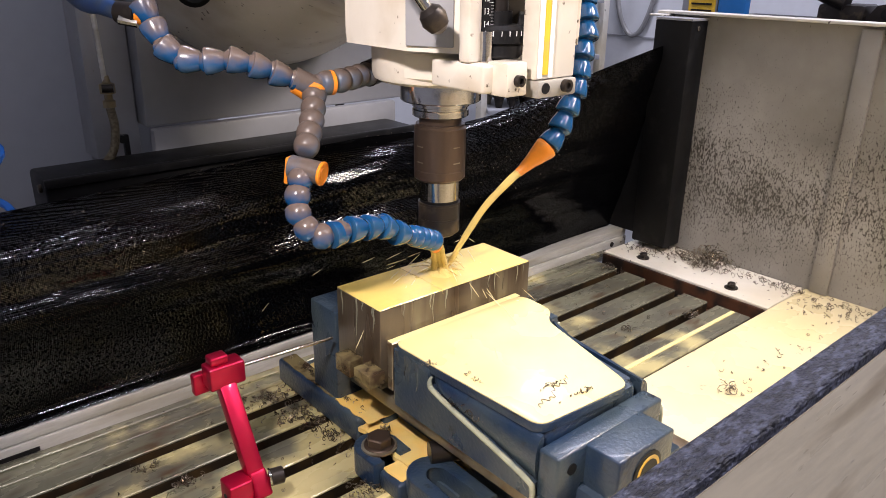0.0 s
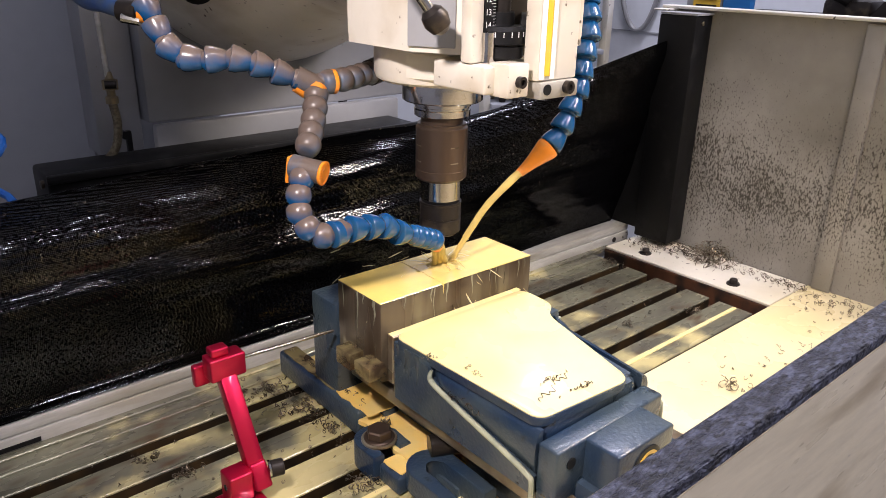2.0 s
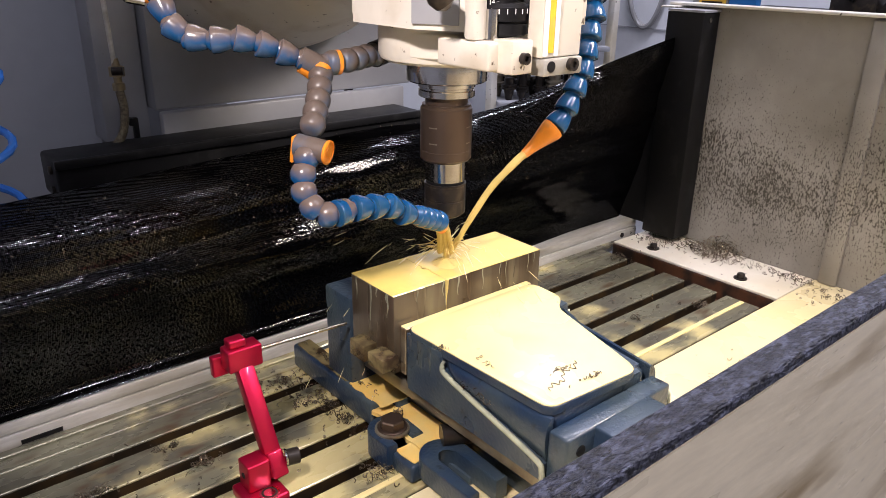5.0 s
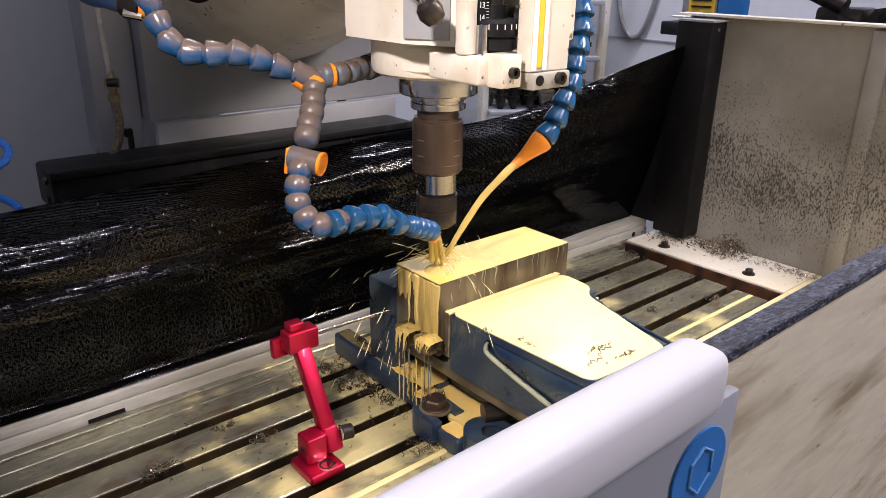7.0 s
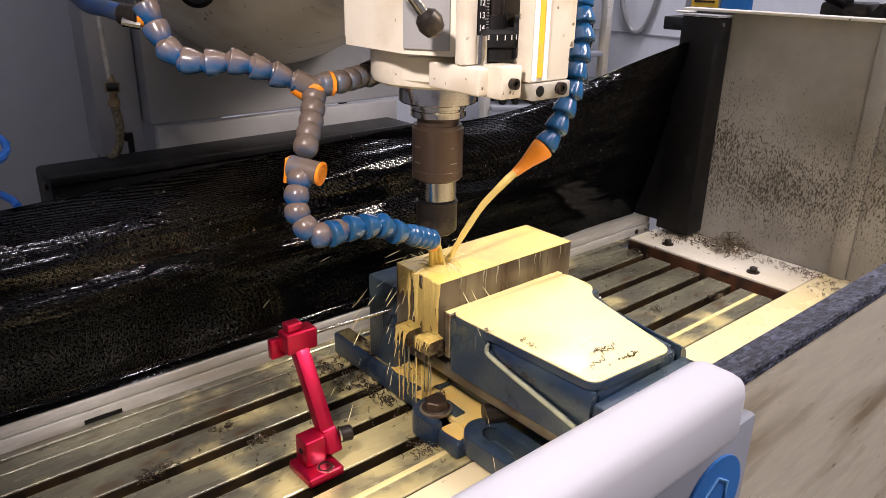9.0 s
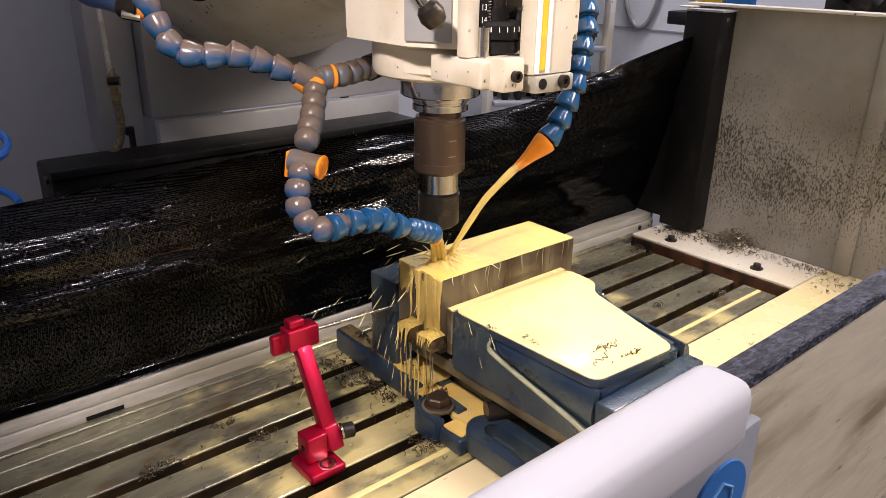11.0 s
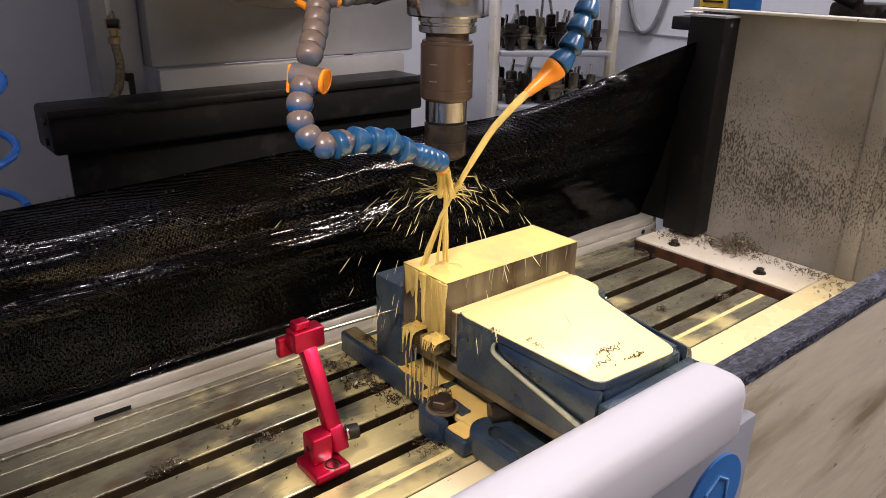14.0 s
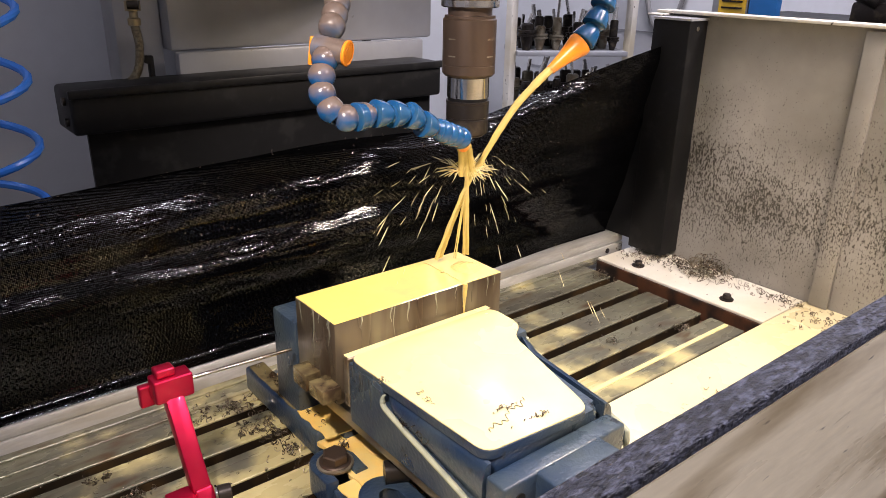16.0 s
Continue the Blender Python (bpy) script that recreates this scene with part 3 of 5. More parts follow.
def side_guard():
    g = empty("side_guard", (1.2, 0.43, 0.01), TABLE_THINGS)
    tagged(g, "white sheet-metal splash guard peppered with black grime", "splash guard")
    part("panel", box(1.199, 1.203, 0.075, 0.80, 0.004, 0.432), M["panel"], g)
    part("top_flange", box(1.185, 1.215, 0.06, 0.802, 0.432, 0.437, bevel=0.001, seg=1), M["white"], g, "pale folded top flange")
    part("joint_strip", box(1.190, 1.1985, 0.428, 0.458, 0.010, 0.428, bevel=0.003), M["panel"], g, "vertical folded joint strip")
    part("end_return", box(1.160, 1.1985, 0.776, 0.802, 0.4285, 0.4318, bevel=0.001, seg=1), M["white"], g)
    p = empty("guard_post", (1.175, 0.74, 0.012), TABLE_THINGS)
    tagged(p, "black steel corner post holding the rubber curtain", "post")
    part("profile", box(1.148, 1.1975, 0.708, 0.779, 0.020, 0.424, bevel=0.002), M["black"], p)
    part("web", box(1.1530, 1.1600, 0.7795, 0.845, 0.0335, 0.330), M["black"], p)
    part("top_lip", box(1.146, 1.1975, 0.706, 0.777, 0.4245, 0.428), M["grey"], p)
    part("screw", lathe([(0.004, 0), (0.004, 0.002), (0.002, 0.003)], along((1.168, 0.708, 0.412), (1.168, 0.70, 0.412)), 10), M["steel"], p)


def rubber_curtain():
    """Rubber sheet: up from the rail, folded back over a soft roll, and stretched up to the corner post."""
    bm = bmesh.new()
    nx, ns = 220, 80
    rows = []
    for i in range(nx + 1):
        x = -0.9 + (1.152 + 0.9) * i / nx
        k = min(1, max(0, (x - 0.55) / 0.60))
        k = k * k * (3 - 2 * k)
        top = 0.262 + 0.028 * min(1, max(0, (x - 0.0) / 0.6)) + 0.092 * min(1, max(0, (x - 0.70) / 0.45)) ** 1.3
        sec = [(0.8060, 0.0345), (0.8185, 0.0490), (0.807, 0.105), (0.782, 0.145), (0.783, 0.164), (0.796, 0.180), (0.795, 0.205), (0.803, 0.226), (0.828, 0.243), (0.875, 0.247), (0.965, 0.200)]
        flat = [(0.838 - 0.050 * j / 10, 0.030 + (top - 0.030) * j / 10) for j in range(11)]
        pts = []
        for (y, z), (fy, fz) in zip(sec, flat):
            z2 = 0.03 + (z - 0.03) * (top - 0.03) / 0.232
            pts.append(Vector((x, y * (1 - k) + fy * k, z2 * (1 - k) + fz * k)))
        c = spline(pts, 5)
        row = []
        for j in range(ns):
            f = j / (ns - 1) * (len(c) - 1)
            a = int(min(f, len(c) - 2))
            p = c[a].lerp(c[a + 1], f - a)
            s = j / ns
            wob = noise.noise(Vector((x * 2.3, s * 3.0, 0.3))) * 0.008 + noise.noise(Vector((x * 7, s * 9.0, 4.3))) * 0.0035 + noise.noise(Vector((x * 16, s * 34.0, 2.3))) * 0.0016
            wob *= min(1, s * 6)
            p = p + Vector((0, -wob - 0.030 * max(0, (x - 0.93) / 0.217) ** 2 * min(1, s * 1.5), wob * 0.6))
            row.append(bm.verts.new(p))
        rows.append(row)
    for a, b in zip(rows, rows[1:]):
        for j in range(ns - 1):
            bm.faces.new((a[j], b[j], b[j + 1], a[j + 1]))
    rnd = random.Random(12)
    flecks = bmesh.new()
    for i in range(520):
        v = rnd.choice(rows[rnd.randrange(60, 205)][28:72]).co
        add_curl(flecks, v + Vector((0, -0.0006, 0.0004)), rnd.uniform(0.0006, 0.0018), rnd.uniform(0.3, 0.9), 0.0003, rnd.random())
    bmesh.ops.solidify(bm, geom=bm.faces[:], thickness=0.002)
    f = thing("curtain_swarf", flecks, M["chip"], TABLE_THINGS)
    tagged(f, "tiny chips stuck on the wet rubber curtain", "swarf", kind="stuff")
    c = thing("rubber_curtain", bm, M["rubber"], TABLE_THINGS)
    tagged(c, "wet black fabric-backed rubber curtain sagging behind the table", "curtain")


def front_guard():
    g = empty("front_guard", (0.2, 0.065, 0.01), TABLE_THINGS)
    tagged(g, "streaked cream front splash sheet with a dark sawn edge", "splash guard")
    part("sheet", box(0.044, 1.19, 0.0593, 0.0664, 0.0105, 0.4165), M["pane"], g)
    part("edge", box(0.044, 1.19, 0.0591, 0.0668, 0.4168, 0.4205, bevel=0.0005, seg=1), M["sawn"], g, "dark rough sawn top edge")
    h = empty("plastic_housing", (-0.05, 0.06, 0.40), TABLE_THINGS)
    tagged(h, "white rounded plastic housing with a round blue badge", "housing")
    part("shell", box(-0.5, 0.0480, 0.0497, 0.0632, 0.4140, 0.4305, bevel=0.0040, seg=4), M["cap"], h)
    part("badge_plate", box(-0.5, 0.0620, 0.0538, 0.0572, 0.33, 0.4136, bevel=0.001), M["cabinet"], h, "grey plate under the cap")
    part("badge", lathe([(0.0112, 0), (0.0112, 0.0006)], along((0.0465, 0.0537, 0.3975), (0.0465, 0.04, 0.3975)), 40), M["logo"], h, "round blue badge")
    sh = [(-0.0045, 0.401), (0.0, 0.404), (0.0045, 0.401), (0.0045, 0.395), (0.0, 0.391), (-0.0045, 0.395)]
    loop = [(0.0465 + a, 0.0529, b) for a, b in sh]
    part("badge_line", tube(loop + loop[:1], 0.0004, 6), M["logo2"], h, "pale outline on the badge")


# ---- on the table ----
VX = 0.4935


def film_patch(x0, x1, y0, y1, z0, z1, seed, wave=0.0035):
    """A wavy-edged layer of liquid about a rectangle."""
    o = []
    for (ax, ay), (bx, by) in (((x0, y0), (x1, y0)), ((x1, y0), (x1, y1)), ((x1, y1), (x0, y1)), ((x0, y1), (x0, y0))):
        n = max(4, int(math.hypot(bx - ax, by - ay) / 0.004))
        o += [(ax + (bx - ax) * k / n, ay + (by - ay) * k / n) for k in range(n)]
    o = rounded(o, 0.004, 1)
    o = [(x + wave * noise.noise(Vector((x * 70, y * 70, seed))), y + wave * noise.noise(Vector((x * 70, y * 70, seed + 9)))) for x, y in o]
    return add_prism(bmesh.new(), o, z0, z1, min(0.0004, (z1 - z0) * 0.4))


def vise():
    v = empty("machine_vise", (VX, 0.5, 0.0), TABLE_THINGS)
    tagged(v, "blue-grey cast machine vise clamping a steel block, wet", "machine vise")
    # base with side flange and lugs
    part("base", box(0.432, 0.555, 0.30, 0.715, 0.002, 0.086, bevel=0.004), M["vise"], v)
    part("base_plate", box(0.400, 0.588, 0.44, 0.765, 0.001, 0.019, bevel=0.003), M["vise"], v)
    part("side_bar", box(0.386, 0.412, 0.592, 0.772, 0.001, 0.034, bevel=0.005, seg=3), M["vise"], v, "dark flange bar heaped with swarf")
    part("side_bar", box(0.576, 0.602, 0.592, 0.772, 0.001, 0.034, bevel=0.005, seg=3), M["vise"], v)
    part("puddle", film_patch(0.4140, 0.5740, 0.462, 0.752, 0.0192, 0.0212, 2.0), M["puddle"], v, "orange coolant lying on the base")
    for sx in (-1, 1):
        part("base_step", box(*sorted((VX + sx * 0.0815, VX + sx * 0.0615)), 0.576, 0.6395, 0.0192, 0.0338, bevel=0.003), M["vise"], v)
        part("step_puddle", film_patch(*sorted((VX + sx * 0.062, VX + sx * 0.1035)), 0.578, 0.645, 0.0340, 0.0352, 5.0), M["puddle"], v, "orange coolant pooled on the step")
        part("bar_film", film_patch(*sorted((VX + sx * 0.0850, VX + sx * 0.1045)), 0.650, 0.766, 0.0341, 0.0347, 6.0, 0.002), M["ochre"], v, "brown coolant film on the flange bar")
    for sx in (-1, 1):
        cx = VX + sx * 0.1135
        bm = bmesh.new()
        o = []
        for i in range(15):
            a = math.pi * (i / 14)
            o.append((cx + 0.024 * math.cos(a), 0.548 + 0.024 * math.sin(a)))
        for i in range(11):
            a = math.pi * (1 - i / 10)
            o.append((cx + 0.010 * math.cos(a), 0.540 + 0.010 * math.sin(a)))
        o = [(cx + 0.024, 0.520)] + o[:15] + [(cx - 0.024, 0.520), (cx - 0.010, 0.520)] + o[15:] + [(cx + 0.010, 0.520)]
        part("lug", add_prism(bm, o, 0.001, 0.030, 0.002), M["vise"], v)
        part("puddle_step", film_patch(*sorted((cx - sx * 0.006, cx - sx * 0.06)), 0.488, 0.592, 0.0213, 0.0264, 11.0, 0.004), M["puddle"], v)
        part("base_tongue", box(*sorted((cx + sx * 0.018, cx - sx * 0.062)), 0.4850, 0.5195, 0.001, 0.0225, bevel=0.004, seg=3), M["vise"], v)
        part("tongue_puddle", film_patch(*sorted((cx + sx * 0.013, cx - sx * 0.060)), 0.489, 0.5185, 0.0227, 0.0240, 7.0, 0.002), M["puddle"], v)
        part("washer", lathe([(0.0190, 0.0301), (0.0190, 0.0322), (0.0172, 0.0330)], Matrix.Translation((cx, 0.543, 0)), 28), M["jaw"], v, "wet steel washer")
        b = part("clamp_bolt", add_lathe(bmesh.new(), [(0.0165, 0.030), (0.0165, 0.0338), (0.0155, 0.0345)], Matrix.Translation((cx, 0.543, 0)), 24), M["holder"], v, "brown hex clamping bolt")
        part("bolt_head", add_prism(bmesh.new(), [(cx + p, 0.543 + r) for p, r in hexagon(0.0135)], 0.0346, 0.0440, 0.0014, 1), M["holder"], b)
    # fixed jaw
    part("fixed_jaw", box(0.392, 0.595, 0.640, 0.693, 0.020, 0.1455, bevel=0.004), M["vise"], v)
    part("jaw_plate", box(0.398, 0.589, 0.6335, 0.6397, 0.090, 0.144, bevel=0.001, seg=1), M["jaw"], v)
    # movable jaw: wide head, tapered back
    o = [(-0.094, 0.5445), (0.094, 0.5445), (0.092, 0.494), (0.068, 0.479), (0.028, 0.341), (-0.087, 0.349), (-0.0925, 0.487)]
    o = [(VX + a, b) for a, b in o]
    body = rounded([(VX + a, b) for a, b in [(-0.090, 0.5435), (0.090, 0.5435), (0.088, 0.490), (0.066, 0.474), (0.050, 0.3475), (-0.080, 0.3475), (-0.084, 0.470)]], 0.010)
    part("movable_jaw", add_prism(bmesh.new(), body, 0.0865, 0.1365, 0.006, 3), M["vise"], v)
    part("jaw_shoulder", box(VX - 0.094, VX + 0.094, 0.486, 0.5435, 0.078, 0.1410, bevel=0.002), M["vise"], v)
    part("top_plate", add_prism(bmesh.new(), rounded(o, 0.014), 0.1366, 0.1445, 0.001), M["vise"], v)
    c = Vector((VX, 0.45))
    part("coolant_cover", add_prism(bmesh.new(), [tuple(c + (Vector(q) - c) * 0.992) for q in rounded(o, 0.014)], 0.1447, 0.1458, 0.0006), M["cream"], v, "cream coolant covering the top face")
    part("jaw_plate", box(VX - 0.094, VX + 0.094, 0.5446, 0.5535, 0.088, 0.1436, bevel=0.001, seg=1), M["jaw"], v)
    part("plate_film", box(VX - 0.0938, VX + 0.0938, 0.5450, 0.5533, 0.1438, 0.1446, bevel=0.0004, seg=1), M["cream"], v)
    for sx in (-1, 1):
        a = VX + sx * 0.0945
        pts = spline([Vector((a - sx * 0.002, 0.4835, 0.1335)), Vector((a - sx * 0.0005, 0.4845, 0.1275)), Vector((a, 0.480, 0.1215)), Vector((a, 0.45, 0.1140)), Vector((a, 0.41, 0.1060)), Vector((a, 0.375, 0.0990)), Vector((a, 0.3505, 0.0925)), Vector((a, 0.3465, 0.0865)), Vector((a, 0.3460, 0.070))], 12)
        rib = tube(pts, [0.0014 + 0.0014 * min(1, i / 14) for i in range(len(pts))], 10)
        part("side_rib", rib, M["ribwet"], v, "rounded rib lined with milky coolant")
        # rounded shoulder between the top plate and the rib, full at the jaw and running out level at the front
        bm, rows = bmesh.new(), []
        for i in range(29):
            f = i / 28
            y = 0.4860 - 0.1385 * f
            foot = 0.1225 - 0.0305 * f
            full = min(1, (f * 7 + 0.02)) ** 0.5
            root = VX + sx * (0.0845 - 0.002 * f) if sx < 0 else VX + 0.0860 - 0.012 * min(1, f * 5) - 0.018 * f
            wide = (0.0092 if sx < 0 else 0.012) * full
            row = []
            for k in range(13):
                g = math.pi * k / 12
                zc, zr = (0.1362 + foot - 0.002) / 2, (0.1362 - foot + 0.002) / 2
                row.append(bm.verts.new((root + sx * wide * math.sin(g) ** 0.8, y, zc + zr * math.cos(g))))
            rows.append(row)
        for p, q in zip(rows, rows[1:]):
            for k in range(12):
                bm.faces.new((p[k], p[k + 1], q[k + 1], q[k]))
        bm.faces.new(rows[0])
        bm.faces.new(rows[-1][::-1])
        for p, q in zip(rows, rows[1:]):
            bm.faces.new((p[0], q[0], q[12], p[12]))
        part("rounded_shoulder", bm, M["vise"], v)
        skirt = [(0.3475, 0.0755), (0.5400, 0.0755), (0.5400, 0.1360), (0.4870, 0.1360), (0.4855, 0.1230), (0.4790, 0.1205), (0.4100, 0.1050), (0.3475, 0.0910)]
        x0, x1 = sorted((a - sx * 0.010, a))
        part("side_skirt", add_prism(bmesh.new(), skirt, x0, x1, axis="x"), M["vise"], v)
        part("bed_way", box(*sorted((a - sx * 0.030, a - sx * 0.006)), 0.300, 0.632, 0.0580, 0.0745, bevel=0.0015), M["jaw"], v, "ground steel way of the vise bed")
    streaks(v, VX - 0.0946, 0.490, 0.540, 0.140, 6, 33, wide=2.2, stuff="veil")
    # nut housing at the front
    f = part("end_cap", box(0.404, 0.552, 0.3245, 0.3468, 0.060, 0.1268, bevel=0.0028, seg=3), M["vise"], v)
    part("cap_hole", lathe([(0.0055, 0), (0.0055, 0.0012)], along((0.422, 0.3247, 0.110), (0.422, 0.30, 0.110)), 16), M["black"], f)
    part("cap_hole", lathe([(0.0045, 0), (0.0045, 0.0012)], along((0.5518, 0.336, 0.112), (0.58, 0.336, 0.112)), 16), M["black"], f)
    n = part("screw_housing", box(0.440, 0.519, 0.290, 0.3290, 0.050, 0.1262, bevel=0.0022, seg=3), M["vise"], v)
    m = part("medallion", lathe([(0.0200, 0), (0.0200, 0.0012), (0.0185, 0.0016)], along((0.481, 0.290, 0.100), (0.481, 0.20, 0.100)), 40), M["black"], n, "round dark maker's plate with yellow ring")
    part("medallion_ring", lathe([(0.0160, 0), (0.0160, 0.0003)], along((0.481, 0.2883, 0.100), (0.481, 0.20, 0.100)), 40), M["yellow"], m)
    part("medallion_core", lathe([(0.0125, 0), (0.0125, 0.0003)], along((0.481, 0.2879, 0.100), (0.481, 0.20, 0.100)), 40), M["black"], m)
    # parallels that stick out under the block
    p = thing("parallel_bar", box(0.374, 0.3917, 0.586, 0.613, 0.0945, 0.1135, bevel=0.0008), M["ochre"], TABLE_THINGS)
    tagged(p, "yellow-wet ground steel parallel bar under the block", "parallel bar", "parallel bars")
    p = thing("parallel_bar", box(0.371, 0.3917, 0.5460, 0.5735, 0.1000, 0.1150, bevel=0.0008), M["ochre"], TABLE_THINGS)
    tagged(p, "coolant-wet steel parallel bar jutting from the jaws", "parallel bar", "parallel bars")
    return v


def stock():
    b = empty("steel_block", (0.5, 0.594, 0.09), TABLE_THINGS)
    tagged(b, "brown raw steel block under yellow coolant, gripped in the vise", "workpiece")
    part("block", box(0.3915, 0.6100, 0.5540, 0.6330, 0.0885, 0.1785, bevel=0.0012, seg=2), M["block"], b)
    part("coolant_film", box(0.3918, 0.6097, 0.5543, 0.6327, 0.1787, 0.1797, bevel=0.0004, seg=1), M["film"], b, "yellow coolant spread over the top")
    streaks(b, 0.5538, 0.42, 0.60, 0.1795, 9, 31, "y", 0.9)
    streaks(b, 0.3914, 0.558, 0.63, 0.1788, 6, 32, "x", 1.0)


def streaks(parent, x, y0, y1, z0, n, seed, axis="x", wide=1.0, stuff="milk"):
    """Thin milky runs down a face."""
    rnd = random.Random(seed)
    for i in range(n):
        u, long = rnd.uniform(y0, y1), rnd.uniform(0.010, 0.045)
        r = rnd.uniform(0.0005, 0.0012) * wide
        pts = []
        for k in range(8):
            w = u + 0.0010 * math.sin(k * 0.8 + i)
            z = z0 - long * k / 7
            pts.append(Vector((x, w, z)) if axis == "x" else Vector((w, x, z)))
        bm = tube(pts, [r * (1.5 - 1.2 * k / 7) for k in range(8)], 6)
        for v in bm.verts:
            if axis == "x":
                v.co.x = x + (v.co.x - x) * 0.35 / wide
            else:
                v.co.y = x + (v.co.y - x) * 0.35
        part("coolant_run", bm, M[stuff], parent)


def red_arm():
    a = empty("indicator_arm", (0.235, 0.566, 0.0), TABLE_THINGS)
    tagged(a, "red anodised articulated stop arm standing on the table", "stop arm")
    part("base", box(0.2145, 0.2560, 0.5435, 0.5890, 0.0005, 0.0118, bevel=0.003, seg=3), M["red"], a)
    part("magnet_button", lathe([(0.0100, 0), (0.0100, 0.0008), (0.0080, 0.0009), (0.0079, 0.0004), (0.0058, 0.0004), (0.0057, 0.0010), (0.0020, 0.0010)], Matrix.Translation((0.2385, 0.5535, 0.0118)), 28), M["steel"], a, "round steel magnet button")
    part("button_ring", lathe([(0.0079, 0), (0.0079, 0.0003)], Matrix.Translation((0.2385, 0.5535, 0.0124)), 28), M["dark"], a)
    f = part("foot_block", box(0.2225, 0.2462, 0.5625, 0.5860, 0.0120, 0.0425, bevel=0.0022, seg=3), M["red"], a)
    part("screw_hole", lathe([(0.0032, 0), (0.0032, 0.0008)], along((0.2226, 0.574, 0.028), (0.20, 0.574, 0.028)), 14), M["black"], f)
    low, top = Vector((0.2545, 0.5665, 0.020)), Vector((0.2525, 0.6210, 0.1200))
    z = (top - low).normalized()
    x = (Vector((1, 0, 0)) - z * z.x).normalized()
    turn = Matrix.Translation(low) @ Matrix((x, z.cross(x), z)).transposed().to_4x4()
    part("upright", box(-0.0090, 0.0090, -0.0075, 0.0075, -0.003, (top - low).length, bevel=0.0030, seg=2, turn=turn), M["red"], a)
    part("hinge_cheek", box(-0.0080, 0.0093, -0.0095, 0.0080, -0.004, 0.024, bevel=0.003, seg=3, turn=turn), M["red"], a)
    part("knob", lathe([(0.0075, 0), (0.0085, 0.001), (0.0085, 0.012), (0.0075, 0.013), (0.004, 0.013)], along((0.2655, 0.566, 0.0335), (0.29, 0.560, 0.0335)), 22), M["dark"], a, "black knurled clamp knob")
    part("washer", lathe([(0.0095, 0), (0.0095, 0.002)], along((0.2635, 0.5665, 0.0335), (0.29, 0.560, 0.0335)), 20), M["steel"], a)
    part("head_block", box(0.2350, 0.2715, 0.6130, 0.6335, 0.1180, 0.1420, bevel=0.0022, seg=3), M["red"], a)
    part("rear_block", box(0.2265, 0.2450, 0.6338, 0.6430, 0.1070, 0.1295, bevel=0.0022, seg=3), M["red"], a)
    part("top_stub", box(0.2390, 0.2570, 0.6170, 0.6315, 0.1422, 0.1510, bevel=0.0022, seg=3), M["red"], a)
    part("rod", rod((0.266, 0.630, 0.1270), (0.384, 0.6345, 0.1195), 0.0019, 12), M["steel"], a, "thin bright stop rod")


def clamp_key():
    u = empty("step_clamp", (0.40, 0.47, 0.0), TABLE_THINGS)
    tagged(u, "blue forged U-clamp lying beside the vise", "clamp")
    o = []
    for i in range(13):
        a = math.pi * i / 12
        o.append((0.392 + 0.026 * math.cos(a), 0.470 + 0.026 * math.sin(a)))
    inn = [(0.392 + 0.011 * math.cos(math.pi * (1 - i / 10)), 0.466 + 0.011 * math.sin(math.pi * (1 - i / 10))) for i in range(11)]
    o = [(0.418, 0.405)] + o + [(0.366, 0.405), (0.381, 0.405)] + inn + [(0.403, 0.405)]
    part("fork", add_prism(bmesh.new(), o, 0.0125, 0.036, 0.0022, 2), M["vise"], u)
    part("stub", rod((0.402, 0.487, 0.043), (0.436, 0.470, 0.043), 0.0115, 20), M["dark"], u, "black cylindrical stud")


# ---- milling head ----
AX, AY = 0.510, 0.603


